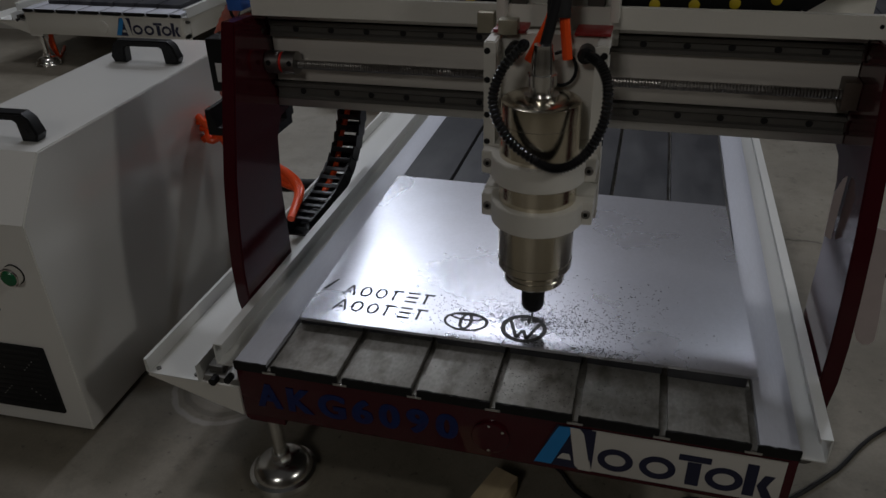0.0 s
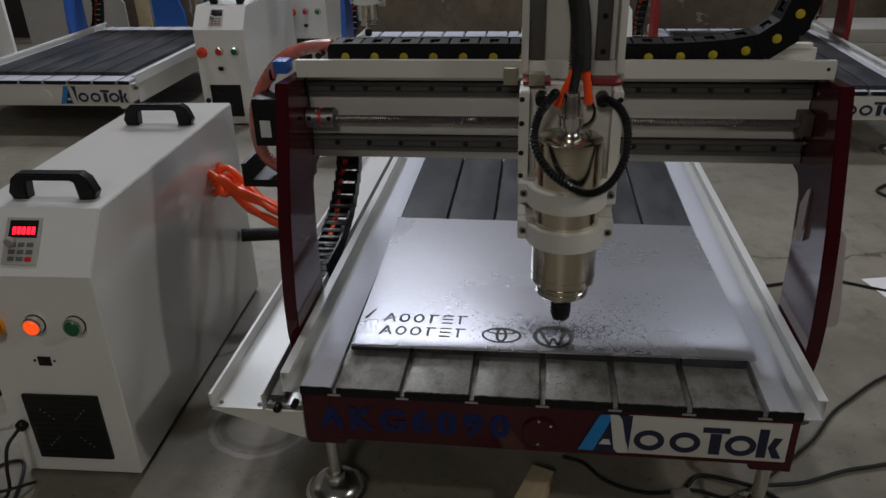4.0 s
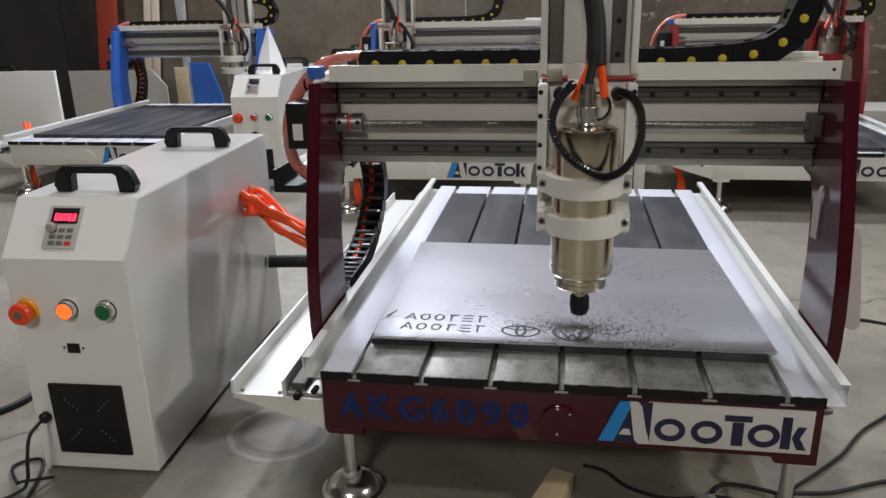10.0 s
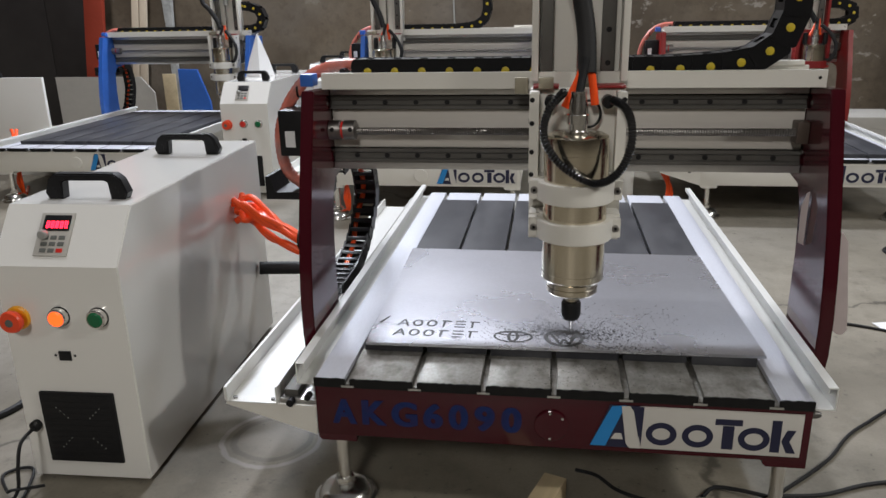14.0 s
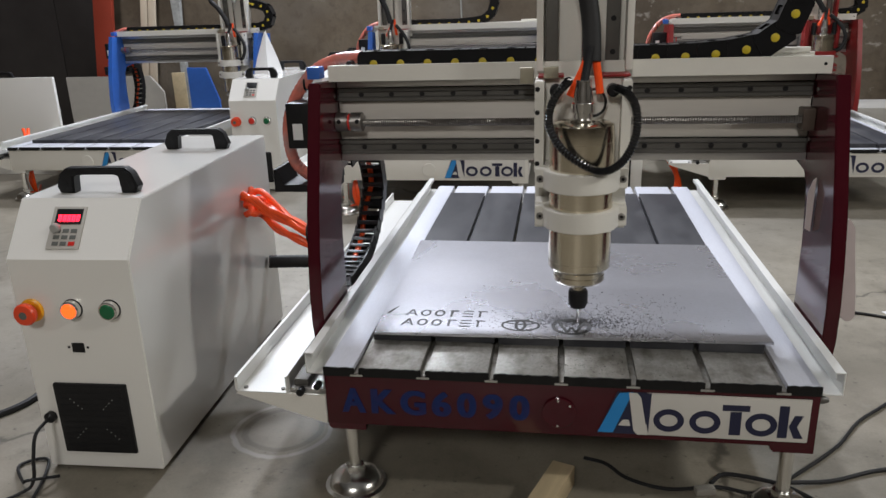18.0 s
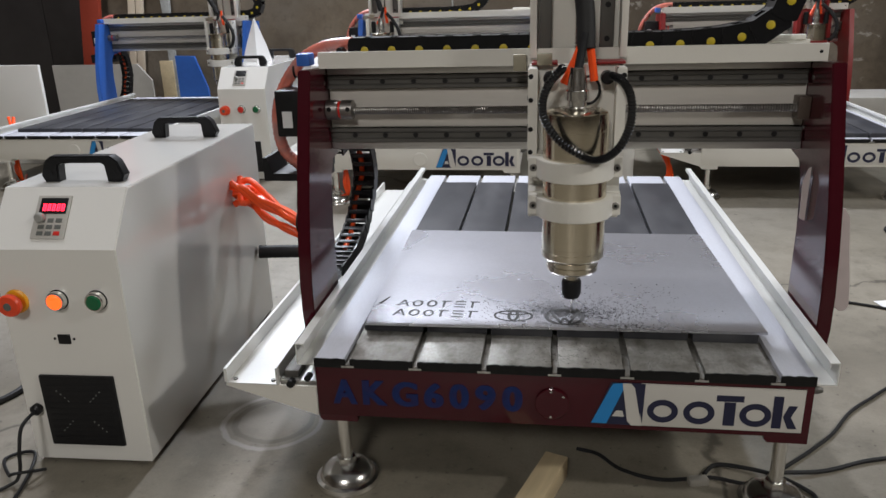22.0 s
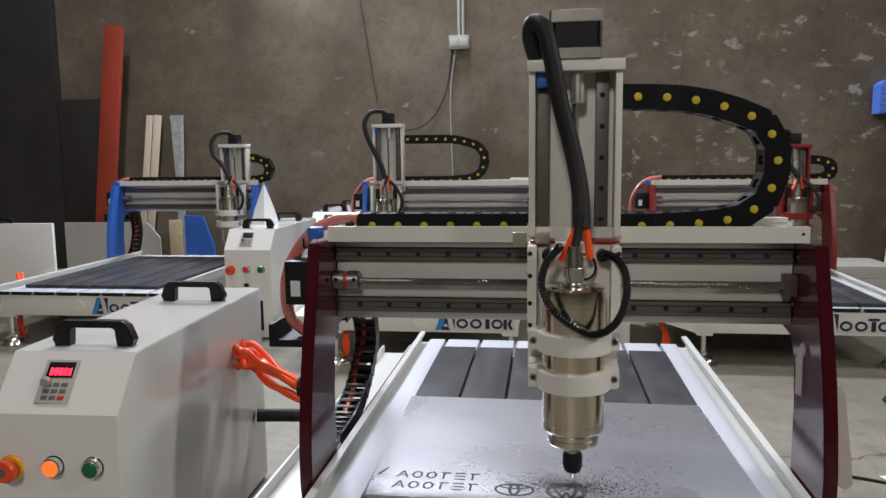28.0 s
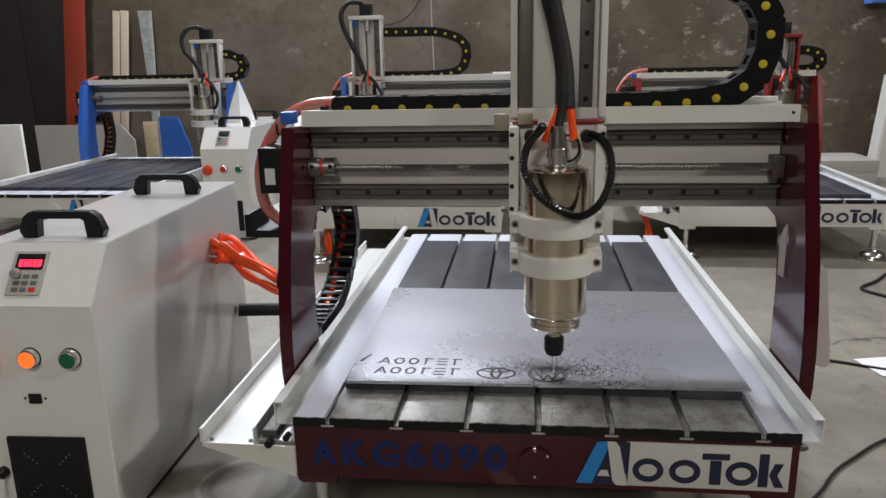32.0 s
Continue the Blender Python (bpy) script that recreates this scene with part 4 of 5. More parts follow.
def letter(text, size, mat, parent, x0, x1, z0, z1, y):
    """One painted letter, fitted into a rectangle on a front face."""
    cu = bpy.data.curves.new("model_letter", "FONT")
    cu.body, cu.size, cu.extrude, cu.offset = text, size, 0.0006, 0.0016
    tmp = bpy.data.objects.new("model_letter", cu)
    scene.collection.objects.link(tmp)
    bpy.context.view_layer.update()
    me = bpy.data.meshes.new_from_object(tmp.evaluated_get(bpy.context.evaluated_depsgraph_get()))
    bpy.data.objects.remove(tmp)
    me.materials.clear()
    me.materials.append(mat)
    bm = B()
    for k in (-1, 0, 1):
        me.transform(Matrix.Translation((0.0018, 0, 0.00012)))
        bm.from_mesh(me)
    bm.to_mesh(me)
    bm.free()
    us, vs = [v.co.x for v in me.vertices], [v.co.y for v in me.vertices]
    a, b = (x1 - x0) / (max(us) - min(us)), (z1 - z0) / (max(vs) - min(vs))
    ob = part("model_letter", me, mat, parent, "blue painted model letter")
    ob.matrix_local = pose(x0 - min(us) * a, y, z0 - min(vs) * b, 90, 0, 0) @ Matrix.Diagonal((a, b, 1, 1))
    return ob


front = [o for o in near.children if o.name.startswith("front_beam")][0]
for ch, x0, x1 in (("A", -0.386, -0.342), ("K", -0.332, -0.288), ("G", -0.279, -0.233), ("6", -0.223, -0.188), ("0", -0.178, -0.144), ("9", -0.133, -0.098), ("0", -0.087, -0.052)):
    letter(ch, 0.066, BLUEPRINT, front, x0, x1, 0.177, 0.225, 0.0035)
for a in (40, 95, 265):
    part("disc_bolt", lathe(B(), [(0.0022, -0.002), (0.0022, -0.003)], (-0.002 + 0.024 * math.cos(radians(a)), 0, 0.197 + 0.024 * math.sin(radians(a))), "y", 10), CHROME, front)
part("side_sheet", prism(B(), [(0.4745, 0.42), (0.507, 0.31), (0.521, 0.281), (0.530, 0.275), (0.539, 0.276), (0.545, 0.285), (0.541, 0.33), (0.533, 0.386), (0.524, 0.458), (0.514, 0.474), (0.4745, 0.48)], "y", 0.25, 0.256, 0.001), BLADE, near, "pale bent sheet beside the side plate")

part("side_sheet", prism(B(), [(0.438, 0.455), (0.4475, 0.45), (0.4475, 0.55), (0.443, 0.546), (0.436, 0.522)], "y", 0.252, 0.256, 0.0008), BLADE, near)

# ---- workpiece ----
work = new("aluminium_plate", mesh_of("aluminium_plate", prism(B(), [(-0.345, 0.102), (0.366, 0.114), (0.350, 0.661), (-0.356, 0.666)], "z", 0.2842, 0.2897, 0.0006), PLATE))
tagged(work, "thin brushed aluminium sheet with engraved marks on the router table", "metal sheet")
top = lambda u, v, q: (u, v, 0.2898 + q)


def engraved_word(x, y, w, h):
    """Six letters as plain outline shapes, in a row."""
    step = w / 6
    s = 0.0042
    for k in range(6):
        u0, u1 = x + k * step + 0.003, x + (k + 1) * step - 0.004
        um = (u0 + u1) / 2
        bm = B()
        if k == 0:
            for a, b in (((u0, y), (um, y + h)), ((um, y + h), (u1, y))):
                poly_flat(bm, [(a[0] - s / 2, a[1]), (a[0] + s / 2, a[1]), (b[0] + s / 2, b[1]), (b[0] - s / 2, b[1])], top)
            poly_flat(bm, [(u0 + 0.007, y + 0.008), (u1 - 0.007, y + 0.008), (u1 - 0.008, y + 0.012), (u0 + 0.008, y + 0.012)], lambda a, b, q: (a, b, 0.2899 + q))
        elif k in (1, 2):
            ring_flat(bm, um, y + h / 2, (u1 - u0) / 2, h / 2, s, top, 24)
        elif k == 4:
            for a, b in ((y, y + s), (y + h / 2 - s / 2, y + h / 2 + s / 2), (y + h - s, y + h)):
                poly_flat(bm, [(u0, a), (u1, a), (u1, b), (u0, b)], top)
        else:
            poly_flat(bm, [(um - s / 2 - 0.004, y), (um + s / 2 - 0.004, y), (um + s / 2 - 0.004, y + h), (um - s / 2 - 0.004, y + h)], top)
            poly_flat(bm, [(u0 + 0.001, y + h - s), (u1 - 0.001, y + h - s), (u1 - 0.001, y + h), (u0 + 0.001, y + h)], lambda a, b, q: (a, b, 0.2899 + q))
        part("engraved_mark", bm, ENGRAVE, work)


engraved_word(-0.303, 0.183, 0.166, 0.030)
engraved_word(-0.303, 0.138, 0.166, 0.030)
bm = ring_flat(B(), -0.075, 0.152, 0.0365, 0.0255, 0.0045, top, 40)
part("engraved_ring", bm, ENGRAVE, work, "engraved oval ring with an inner oval")
part("engraved_oval", ring_flat(B(), -0.075, 0.152, 0.011, 0.0225, 0.0055, lambda a, b, q: (a, b, 0.2899 + q), 28), ENGRAVE, work)
part("engraved_arc", ring_flat(B(), -0.075, 0.164, 0.028, 0.0095, 0.004, lambda a, b, q: (a, b, 0.29 + q), 28), ENGRAVE, work)
part("engraved_ring", ring_flat(B(), 0.019, 0.154, 0.0365, 0.0365, 0.0075, top, 48), ENGRAVE, work, "engraved round ring with slanted bars")
for a, b in (((-0.024, 0.018), (-0.008, -0.026)), ((-0.008, -0.026), (0.0, -0.004)), ((0.0, -0.004), (0.008, -0.026)), ((0.008, -0.026), (0.024, 0.018))):
    part("engraved_bar", poly_flat(B(), [(0.019 + a[0] - 0.003, 0.154 + a[1]), (0.019 + a[0] + 0.003, 0.154 + a[1]), (0.019 + b[0] + 0.003, 0.154 + b[1]), (0.019 + b[0] - 0.003, 0.154 + b[1])], lambda u, v, q: (u, v, 0.2899 + q)), ENGRAVE, work)
part("engraved_tick", poly_flat(B(), [(-0.340, 0.193), (-0.334, 0.190), (-0.322, 0.226), (-0.325, 0.226)], top), ENGRAVE, work)

# milling chips
rnd = random.Random(4)
vs, fs = [], []
for k in range(5200):
    a, d = rnd.uniform(0, 2 * math.pi), abs(rnd.gauss(0, 0.062))
    cx, cy = 0.03 + 1.7 * d * math.cos(a), 0.178 + 0.62 * d * math.sin(a)
    if rnd.random() < 0.12:
        cx, cy = rnd.uniform(-0.05, 0.24), rnd.uniform(0.115, 0.33)
    if rnd.random() < 0.12:
        cx, cy = rnd.gauss(0.09, 0.06), rnd.uniform(0.108, 0.13)
    if not (-0.33 < cx < 0.34 and 0.112 < cy < 0.6):
        continue
    s, ang, n = rnd.choice((0.0006, 0.0008, 0.0010, 0.0013, 0.0016, 0.0021)), rnd.uniform(0, 6.28), len(vs)
    c, sn = s * math.cos(ang), s * math.sin(ang)
    vs += [(cx + c, cy + sn, 0.2898), (cx - 0.6 * sn, cy + 0.6 * c, 0.2898), (cx - c, cy - sn, 0.2898), (cx + 0.2 * c, cy + 0.3 * sn, 0.2898 + s * 0.6)]
    fs += [(n, n + 1, n + 3), (n + 1, n + 2, n + 3), (n + 2, n, n + 3)]
for k in range(420):
    cx, cy, s = rnd.gauss(0.06, 0.07), rnd.uniform(0.012, 0.10), rnd.choice((0.0006, 0.0009, 0.0014))
    n, c, sn = len(vs), s, s * rnd.uniform(-0.8, 0.8)
    vs += [(cx + c, cy + sn, 0.2671), (cx - sn, cy + c, 0.2671), (cx - c, cy - sn, 0.2671), (cx, cy, 0.2671 + s * 0.5)]
    fs += [(n, n + 1, n + 3), (n + 1, n + 2, n + 3), (n + 2, n, n + 3)]
me = bpy.data.meshes.new("metal_chips")
me.from_pydata(vs, [], fs)
me.materials.append(CHIPS)
tagged(new("metal_chips", me), "fine dark milling chips scattered on the aluminium sheet", "metal chips", kind="stuff")

# ---- control cabinets ----


def cabinet(at, label, lit, group="control cabinets", turn=0):
    c = thing("control_cabinet", at, label, "control cabinet", group, turn=turn)
    w0, w1 = -1.010, -0.771
    body = part("body", prism(B(), [(0.032, 0.010), (0.032, 0.447), (0.108, 0.543), (0.785, 0.543), (0.785, 0.010)], "x", w0, w1, 0.002), BOXWHITE, c, "white sheet steel body with a sloped front")
    for y in (0.06, 0.75):
        for x in (w0 + 0.03, w1 - 0.03):
            part("rubber_foot", lathe(B(), [(0.014, 0.0), (0.014, 0.0125)], (x, y, 0), "z", 12), RUBBER, body)
    for y in (0.155, 0.60):
        h = part("handle", prism(B(), [(-0.952, 0.5435), (-0.958, 0.556), (-0.948, 0.582), (-0.935, 0.592), (-0.817, 0.592), (-0.804, 0.582), (-0.794, 0.556), (-0.800, 0.5435), (-0.828, 0.5435), (-0.831, 0.575), (-0.838, 0.579), (-0.914, 0.579), (-0.921, 0.575), (-0.924, 0.5435)], "y", y - 0.012, y + 0.014, 0.003), BLACK, c, "black plastic bridge handle")
        for x in (-0.938, -0.814):
            part("handle_screw", lathe(B(), [(0.005, 0), (0.005, -0.001)], (x, y - 0.012, 0.562), "y", 10), BLACK, h)
    # control panel on the slope
    s, n = Vector((0, 0.076, 0.096)).normalized(), Vector((0, -0.096, 0.076)).normalized()
    o = Vector((-0.902, 0.032, 0.447)) + 0.062 * s

    def on_slope(u0, u1, v0, v1, d0, d1):
        bm = B()
        box(bm, u0, u1, v0, v1, d0, d1, 0.0006)
        m = Matrix(((1, 0, 0, o.x), (0, s.y, n.y, o.y), (0, s.z, n.z, o.z), (0, 0, 0, 1)))
        bmesh.ops.transform(bm, matrix=m, verts=bm.verts)
        return bm

    pan = part("control_panel", on_slope(-0.033, 0.031, -0.042, 0.042, -0.001, 0.003), SHEET, c, "small grey drive control panel")
    part("display", on_slope(-0.026, 0.026, 0.006, 0.037, 0.003, 0.0042), BLACK, pan, "dark display with glowing red digits" if lit else "dark display")
    if lit:
        for k in range(5):
            u = -0.019 + k * 0.0088
            for a, b, e, f in ((u, u + 0.0052, 0.0235, 0.0248), (u, u + 0.0052, 0.0175, 0.0188), (u, u + 0.0052, 0.0115, 0.0128), (u, u + 0.0014, 0.0115, 0.0248), (u + 0.0042, u + 0.0056, 0.0115, 0.0248)):
                part("display_bar", on_slope(a, b, e, f, 0.0042, 0.0046), LED, pan)
    for i in range(3):
        for j in range(3):
            part("key", on_slope(-0.022 + i * 0.016, -0.010 + i * 0.016, -0.036 + j * 0.0125, -0.028 + j * 0.0125, 0.003, 0.0042), REDPLASTIC if (i, j) == (2, 0) else DARKGREY, pan)
    part("knob", lathe(B(), [(0.009, 0.0), (0.009, -0.008), (0.007, -0.010)], (-0.921, 0.066, 0.498), "y", 16), GREY, pan)
    # buttons
    es = part("emergency_stop", lathe(B(), [(0.023, 0.035), (0.023, 0.029), (0.020, 0.027)], (-0.978, 0, 0.347), "y", 28), COLLAR if lit else ESTOP, c, "yellow collar with red mushroom button" if lit else "red mushroom stop button")
    part("mushroom", lathe(B(), [(0.010, 0.028), (0.012, 0.018), (0.0205, 0.016), (0.0215, 0.008), (0.019, 0.004), (0.008, 0.003)], (-0.978, 0, 0.347), "y", 28), ESTOP, es)
    part("mushroom_centre", lathe(B(), [(0.0075, 0.003), (0.0075, 0.0022)], (-0.978, 0, 0.347), "y", 18), DARKGREY, es)
    for x, mat, nm in ((-0.897, LAMP if lit else REDPLASTIC, "lit orange push button" if lit else "red push button"), (-0.822, GREEN, "green push button")):
        p = part("push_button", lathe(B(), [(0.0195, 0.035), (0.0195, 0.031), (0.0185, 0.030)], (x, 0, 0.351), "y", 28), BLACK, c, nm)
        part("bezel", lathe(B(), [(0.0182, 0.0302), (0.0182, 0.020), (0.0165, 0.018), (0.0142, 0.018)], (x, 0, 0.351), "y", 28), CHROME, p)
        part("button_cap", lathe(B(), [(0.0145, 0.022), (0.0145, 0.0172), (0.012, 0.0152), (0.004, 0.0148)], (x, 0, 0.351), "y", 24), mat, p)
    port = part("data_port", box(B(), -0.913, -0.889, 0.0298, 0.0332, 0.262, 0.281, 0.0005), BLACK, c)
    for x in (-0.920, -0.882):
        part("port_screw", lathe(B(), [(0.0025, 0.033), (0.0025, 0.031)], (x, 0, 0.272), "y", 8), BLACK, port)
    fan = part("fan_grille", box(B(), -0.968, -0.819, 0.0265, 0.0352, 0.045, 0.196, 0.003), BLACK, c, "black square fan filter grille")
    for k in range(11):
        z = 0.058 + k * 0.0125
        part("grille_slat", box(B(), -0.958, -0.829, 0.0258, 0.0268, z, z + 0.006), BLACK, fan)
    for sx in (-1, 1):
        for k in range(4):
            for sz in (-1, 1):
                part("grille_dot", lathe(B(), [(0.0012, 0.0262), (0.0012, 0.0254)], (-0.8935 + sx * (0.022 + k * 0.007), 0, 0.121 + sz * (0.022 + k * 0.007)), "y", 6), GREY, fan)
    part("cable_gland", lathe(B(), [(0.011, 0.035), (0.011, 0.022), (0.006, 0.018)], (-0.986, 0, 0.122), "y", 16), BLACK, c)
    return c


cab = cabinet((0.0006, 0.0269, 0), "white control cabinet with lit buttons and black handles", True, turn=2)
part("power_cable", tube(B(), [(-0.986, 0.022, 0.122), (-0.988, -0.02, 0.112), (-0.992, -0.035, 0.07), (-1.00, -0.04, 0.02), (-1.02, -0.06, 0.005), (-1.10, -0.16, 0.005), (-1.2, -0.4, 0.005), (-1.2, -0.9, 0.005)], 0.0034, 8, 8), RUBBER, cab, "black power cable")
part("cable_loop", tube(B(), [(-0.975, 0.0, 0.006), (-1.0, -0.05, 0.03), (-1.03, -0.03, 0.012), (-1.08, 0.03, 0.005), (-1.03, 0.05, 0.005), (-0.98, -0.09, 0.005), (-0.99, -0.2, 0.005), (-1.02, -0.4, 0.005)], 0.0032, 8, 8), RUBBER, cab)
cabinet((-0.583, 2.30, 0), "white control cabinet with a sloped front and black handles", False)
cabinet((1.125, 2.12, 0), "white control cabinet with a sloped front and black handles", False)
cabinet((-0.50, 3.42, 0), "white control cabinet with a sloped front and black handles", False)

# orange hoses from the cabinet to the tray
for k in range(12):
    r = random.Random(k)
    j = lambda a=0.017: r.uniform(-a, a)
    low = 0.035 if k in (3, 7) else 0.0
    pts = [(-0.766, 0.60 + j(0.04), 0.402 + j(0.032)), (-0.735, 0.59 + j(0.04), 0.408 + j(0.025) - low * 0.4), (-0.69, 0.58 + j(0.02), 0.388 + j(0.018) - low), (-0.63, 0.57 + j(0.012), 0.352 + j(0.012) - low), (-0.57, 0.56 + j(0.008), 0.318 + j(0.008) - low * 0.6), (-0.53, 0.54 + j(0.01), 0.288), (-0.515, 0.45, 0.266)]
    part("orange_hose", tube(B(), pts, 0.008, 10, 6), ORANGE, cab, "orange air and water hose")
part("cable_tie", lathe(B(), [(0.026, -0.002), (0.026, 0.002)], (-0.60, 0.565, 0.336), "x", 16), BLACK, cab)
part("black_conduit", tube(B(), [(-0.764, 0.70, 0.21), (-0.70, 0.72, 0.205), (-0.60, 0.74, 0.20), (-0.50, 0.76, 0.20)], 0.017, 14, 10, 0.001, 1), RUBBER, cab, "thick black conduit")

# ---- other machines behind ----
router((-2.239, 2.108, 0), "white CNC router with blue gantry sides and dark table", False, WHITE, BLUE, WHITE, 0.88, 0.319, (0.10, 1.15), "other routers", -0.082, 0.0)
router((-0.545, 1.92, 0), "white CNC router with blue gantry sides, carriage parked aside", False, WHITE, BLUE, WHITE, 0.75, -0.341, (0.03, 1.12), "other routers", 0.01, 0.0)
router((1.03, 2.05, 0), "white CNC router with red gantry sides and red carriage", False, WHITE, RED, RED, 0.80, 0.274, (0.03, 1.2), "other routers", -0.116, -0.012)

# ---- things on and at the wall ----
solid("dark_door", box(B(), -6.2, -3.945, 4.53, 4.598, 0, 2.9, 0.004), DARKDOOR, "tall dark sheet metal door in the rear wall", "door", kind="structure")
solid("dark_panel", box(B(), -3.94, -3.50, 4.53, 4.598, 0, 1.382, 0.004), DARKDOOR, "dark sheet panel standing at the rear wall", "panel", kind="structure")
po = solid("red_post", box(B(), -0.076, 0.076, -0.02, 0.02, 0, 1.945, 0.004), REDCOLUMN, "red painted steel post leaning at the wall", "post")
po.matrix_world = pose(-3.583, 4.44, 0, 0, 6.9, 0)
for k, x in enumerate((-3.310, -3.246)):
    st = solid("timber_strip", box(B(), -0.028, 0.028, -0.012, 0.012, 0, 1.25, 0.002), CREAMWOOD, "pale wooden strip leaning on the wall", "timber strip", group="timber strips")
    st.matrix_world = pose(x, 4.54, 0.004, 0, 7.4, 0)
bm = B()
prism(bm, [(-0.03, 0.0), (0.03, 0.0), (0.03, 0.7), (0.045, 0.95), (0.055, 1.24), (-0.05, 1.24), (-0.03, 0.75)], "y", -0.015, 0.015, 0.006)
solid("wrapped_profile", bm, FILMWRAP, "long profile wrapped in clear plastic film", "wrapped profile", at=(-2.935, 4.55, 0))
solid("sheet_metal_blank", prism(B(), [(-3.80, 0), (-3.0, 0), (-3.0, 0.285), (-3.10, 0.405), (-3.80, 0.405)], "y", 4.3, 4.32, 0.002), SHEET, "wide grey primed sheet metal blank standing near the wall", "sheet metal")
solid("blue_side_plate", prism(B(), [(-0.09, 0), (0.15, 0), (0.14, 0.22), (0.06, 0.455), (-0.09, 0.46)], "y", 0, 0.025, 0.002), BLUE, "spare blue gantry side plate leaning at the wall", "side plate", at=(-2.70, 4.3, 0.0))
solid("wooden_board", box(B(), -0.05, 0.05, 0, 0.02, 0, 0.42, 0.002), TIMBER, "brown wooden board leaning at the wall", "board", at=(-2.90, 4.36, 0.0))
bm = B()
lathe(bm, [(0.078, 0.0), (0.056, 0.075), (0.005, 0.208), (0.001, 0.209)], (0, 0, 0), "z", 5)
for f in bm.faces:
    f.smooth = False
solid("paper_cone", bm, PAPER, "white folded paper standing on a control cabinet", "paper", at=(-1.535, 2.75, 0.5435))
so = thing("wall_socket", (-0.665, 4.598, 1.738), "grey surface-mounted double socket with conduit", "socket")
part("socket_box", box(B(), -0.075, 0.075, -0.045, 0, -0.05, 0.05, 0.006), GREY, so)
for x in (-0.035, 0.035):
    part("socket_plate", box(B(), x - 0.03, x + 0.03, -0.049, -0.0452, -0.03, 0.03, 0.002), SHEET, so)
part("conduit", tube(B(), [(-0.0, -0.012, 0.05), (0.0, -0.012, 0.8), (0.0, -0.012, 1.6)], 0.012, 10, 4), GREY, so)
part("conduit", tube(B(), [(0.03, -0.012, 0.05), (0.03, -0.012, 0.8), (0.03, -0.012, 1.6)], 0.012, 10, 4), GREY, so)
part("wall_cable", tube(B(), [(-0.03, -0.01, -0.05), (-0.07, -0.01, -0.4), (-0.06, -0.01, -1.0), (-0.05, -0.01, -1.5)], 0.006, 8, 8), GREY, so)
part("wall_cable", tube(B(), [(-0.05, -0.01, -0.05), (-0.12, -0.01, -0.4), (-0.3, -0.01, -0.62), (-0.7, -0.01, -0.66)], 0.004, 8, 8), RUBBER, so)
part("wall_wire", tube(B(), [(-0.77, -0.006, 0.42), (-0.70, -0.006, -0.04), (-0.64, -0.006, -0.43)], 0.0028, 6, 4), RUBBER, so, "thin dark wire down the wall")
ds = thing("display_stand", (2.565, 4.2, 0), "white floor-standing monitor cabinet with a blue screen", "display stand")
part("stand_frame", prism(B(), [(-0.275, 0), (0.33, 0), (0.32, 0.68), (-0.22, 0.68)], "y", -0.03, 0.12, 0.008), WHITE, ds)
part("grey_inset", box(B(), -0.195, 0.29, -0.0325, -0.0305, 0.575, 0.65, 0.002), GREY, ds)
part("blue_screen", box(B(), -0.15, 0.27, -0.034, -0.0305, 0.14, 0.50, 0.002), BLUESCREEN, ds, "blue monitor screen")
cr = thing("blue_crate", (2.455, 4.56, 1.15), "blue ribbed plastic crate fixed on the wall", "crate")
part("crate_body", prism(B(), [(-0.18, 0), (0.18, 0), (0.18, 0.23), (-0.14, 0.23), (-0.18, 0.20)], "y", -0.10, 0.035, 0.004), BLUEPALE, cr)
for k in range(5):
    part("crate_rib", box(B(), -0.184, 0.184, -0.106, -0.1005, 0.02 + k * 0.038, 0.036 + k * 0.038, 0.002), BLUEPALE, cr)
wb = thing("cabinet_door", (-3.03, 2.70, 0), "white sheet steel cabinet door standing upright with a handle", "cabinet door")
part("door_sheet", box(B(), -0.50, 0.26, 0, 0.022, 0.0, 0.545, 0.003), BOXWHITE, wb)
part("handle", prism(B(), [(-0.16, 0.5455), (-0.155, 0.568), (-0.14, 0.576), (0.0, 0.576), (0.015, 0.568), (0.02, 0.5455), (-0.005, 0.5455), (-0.01, 0.562), (-0.13, 0.562), (-0.135, 0.5455)], "y", 0.002, 0.02, 0.002), BLACK, wb)
part("prop", box(B(), -0.1, -0.05, 0.0222, 0.16, 0.0, 0.03, 0.002), BOXWHITE, wb)
for k, (x, z, w) in enumerate(((1.95, 0, 0.5), (1.98, 0.08, 0.45))):
    solid("sheet_metal_slab", box(B(), -w / 2, w / 2, -0.2, 0.2, z, z + 0.08, 0.004), SHEET, "thick grey sheet metal slab lying by the wall", "metal slab", at=(x, 4.1, 0), group="metal slabs")

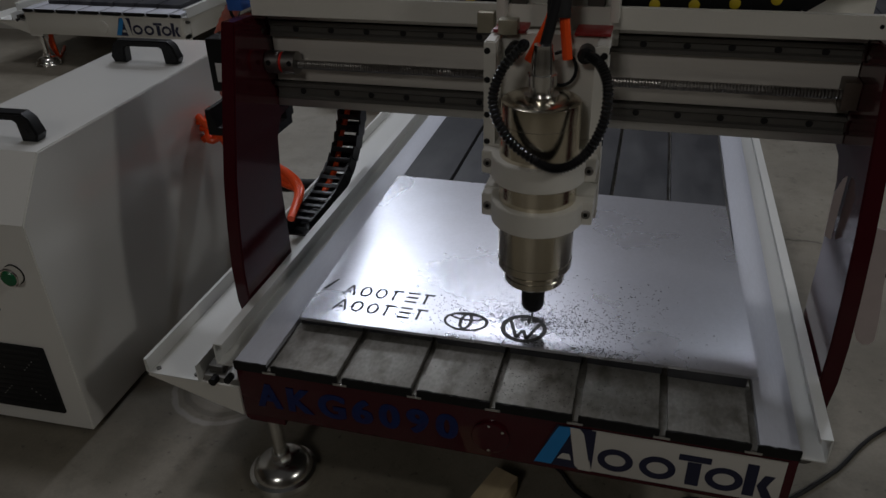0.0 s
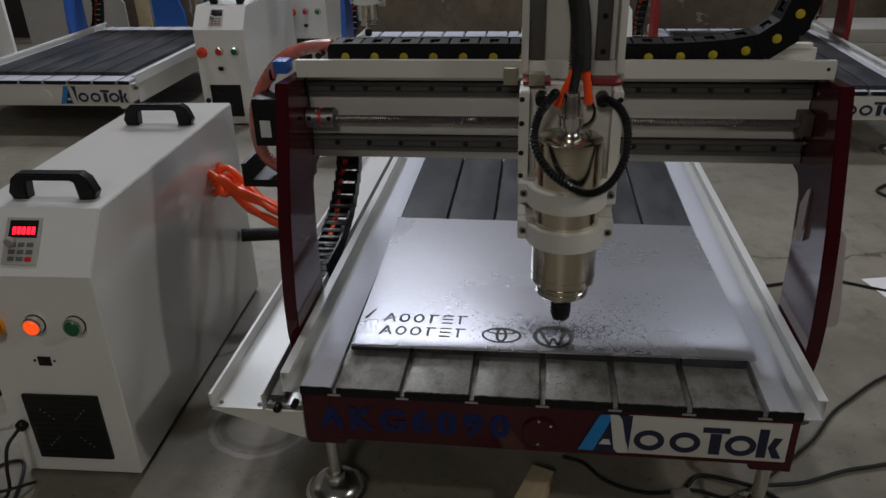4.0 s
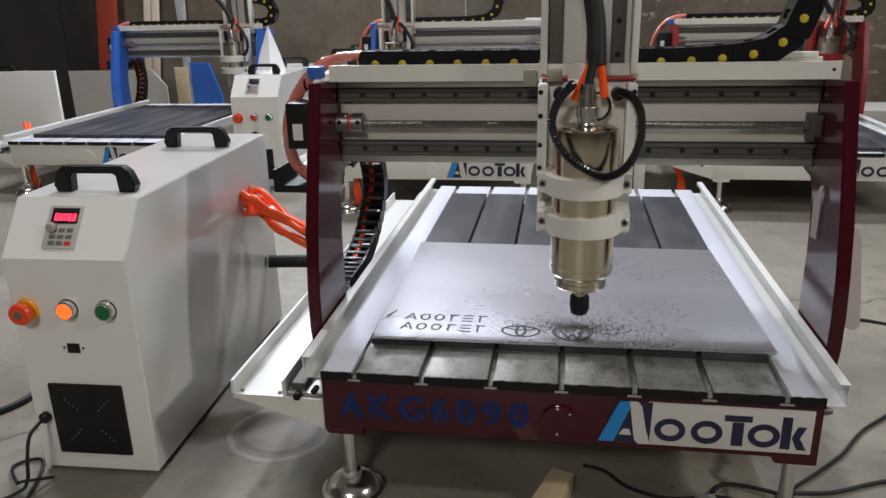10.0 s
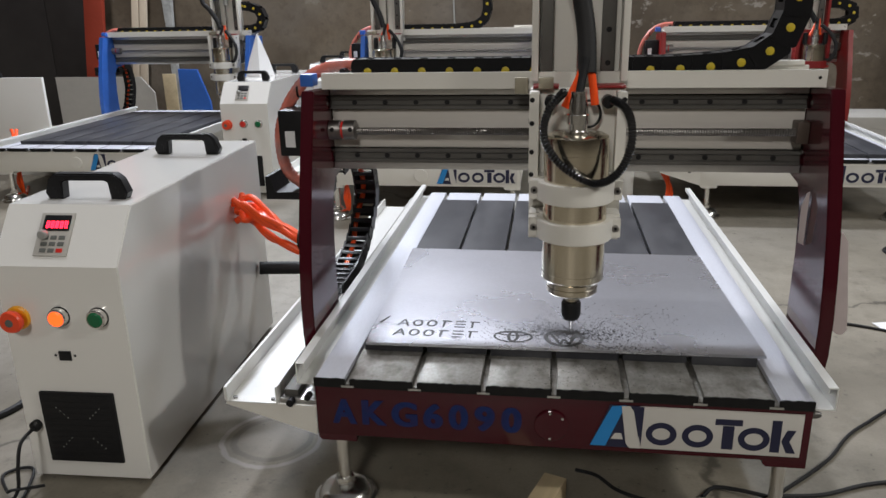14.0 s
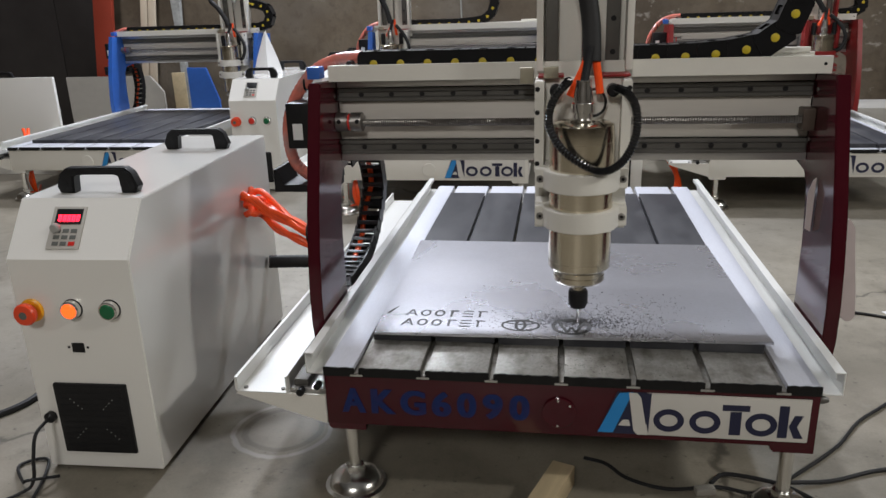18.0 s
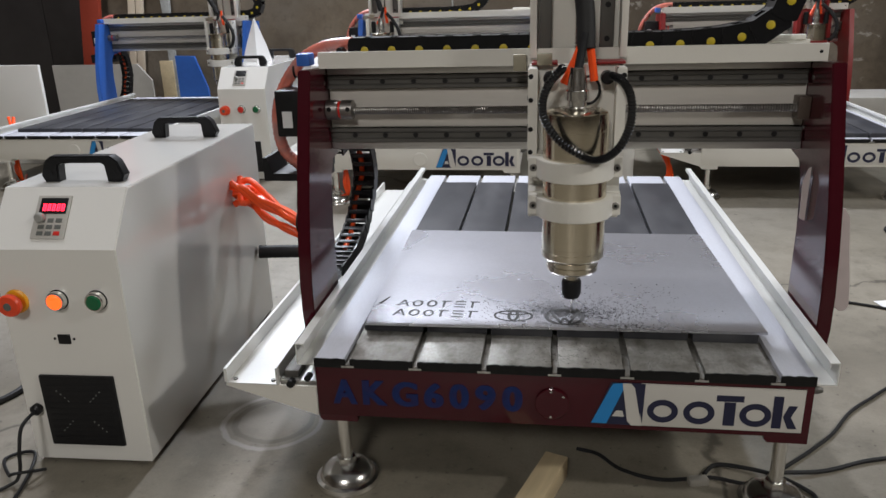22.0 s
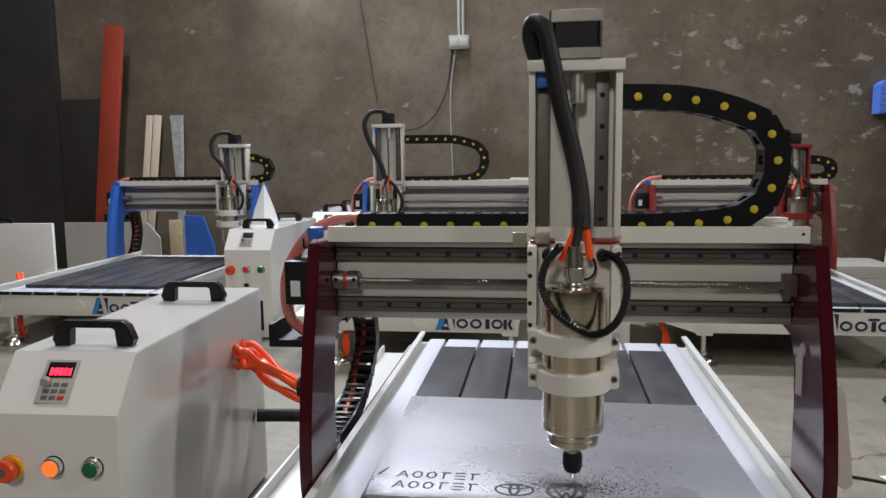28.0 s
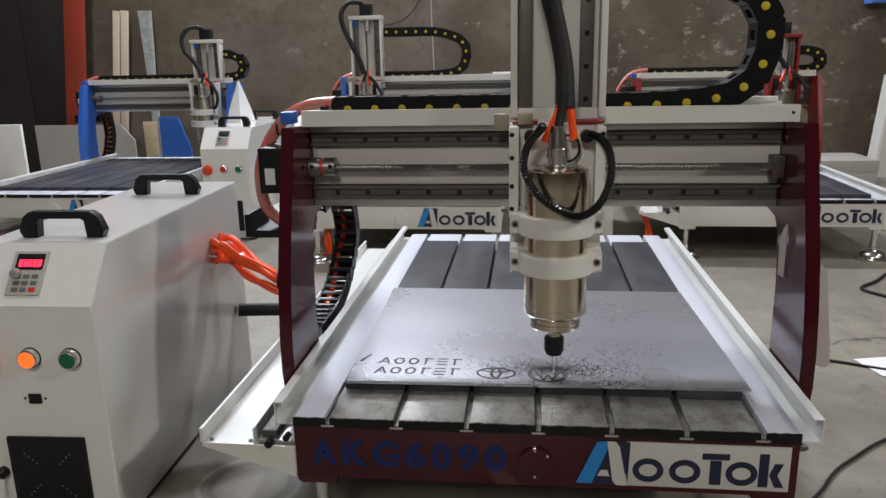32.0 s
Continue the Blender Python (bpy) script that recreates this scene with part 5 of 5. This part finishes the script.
# ---- loose things on the floor ----
bm = B()
box(bm, -0.022, 0.022, -0.14, 0.14, 0, 0.042, 0.003)
solid("wood_block", bm, TIMBER, "pale pine offcut on the concrete floor", "wood block", at=(-0.038, -0.047, 0.0), turn=-20)
for nm, pts, r in (("floor_cable", [(0.05, 0.16, 0.005), (0.09, 0.145, 0.005), (0.13, 0.10, 0.005), (0.2, 0.075, 0.005), (0.29, 0.09, 0.005), (0.36, 0.07, 0.012), (0.45, 0.15, 0.006), (0.55, 0.25, 0.005), (0.66, 0.385, 0.005), (0.9, 0.55, 0.005), (1.5, 0.7, 0.005)], 0.0036),
                   ("floor_cable", [(0.28, 0.10, 0.005), (0.31, 0.13, 0.006), (0.37, 0.115, 0.010), (0.42, 0.10, 0.005), (0.46, 0.05, 0.005), (0.42, 0.02, 0.005), (0.36, 0.05, 0.005), (0.40, 0.10, 0.012), (0.5, 0.13, 0.005), (0.62, 0.18, 0.005), (0.8, 0.2, 0.005), (1.3, 0.1, 0.005)], 0.004),
                   ("floor_cable", [(-1.6, -0.1, 0.006), (-1.35, 0.12, 0.006), (-1.24, 0.24, 0.006), (-1.25, 0.40, 0.006), (-1.32, 0.7, 0.006), (-1.3, 1.2, 0.006)], 0.009),
                   ("floor_cable", [(0.62, 0.9, 0.004), (0.8, 0.95, 0.004), (1.0, 0.88, 0.004), (1.3, 0.86, 0.004), (1.8, 0.95, 0.004)], 0.004),
                   ("floor_cable", [(1.5, 2.0, 0.005), (1.3, 1.75, 0.005), (1.2, 1.6, 0.005), (1.5, 1.4, 0.005), (2.2, 1.5, 0.005)], 0.006)):
    solid(nm, tube(B(), pts, r, 8, 8), RUBBER, "black rubber cable lying on the concrete floor", "cable", group="floor cables")
solid("cable_plug", box(B(), -0.018, 0.018, -0.009, 0.009, 0, 0.014, 0.003), PLUGGREY, "cream cable plug on the floor", "plug", at=(0.265, 0.075, 0), turn=12)
solid("paper_sheet", poly_flat(B(), [(0.90, 0.965), (1.06, 1.0), (1.10, 0.86), (0.93, 0.85)], lambda u, v, q: (u, v, 0.002 + q)), PAPER, "white paper sheet lying on the floor", "paper")

# hose bundles at the other machines
for x, y in ((-0.905, 1.99), (-2.64, 2.20), (0.49, 2.12)):
    hb = thing("hose_bundle", (x, y, 0), "bundle of orange hoses hanging beside a router", "hoses", "hose bundles")
    for k in range(4):
        q = random.Random(k)
        part("orange_hose", tube(B(), [(-0.16 + q.uniform(-0.02, 0.02), 0.25, 0.30), (-0.07, 0.12 + q.uniform(-0.02, 0.02), 0.24), (0.0, 0.03, 0.16 + q.uniform(-0.02, 0.02)), (0.02 + q.uniform(-0.02, 0.02), 0.0, 0.08), (0.0, 0.04, 0.008), (-0.1, 0.2, 0.007)], 0.007, 8, 6), ORANGE, hb)
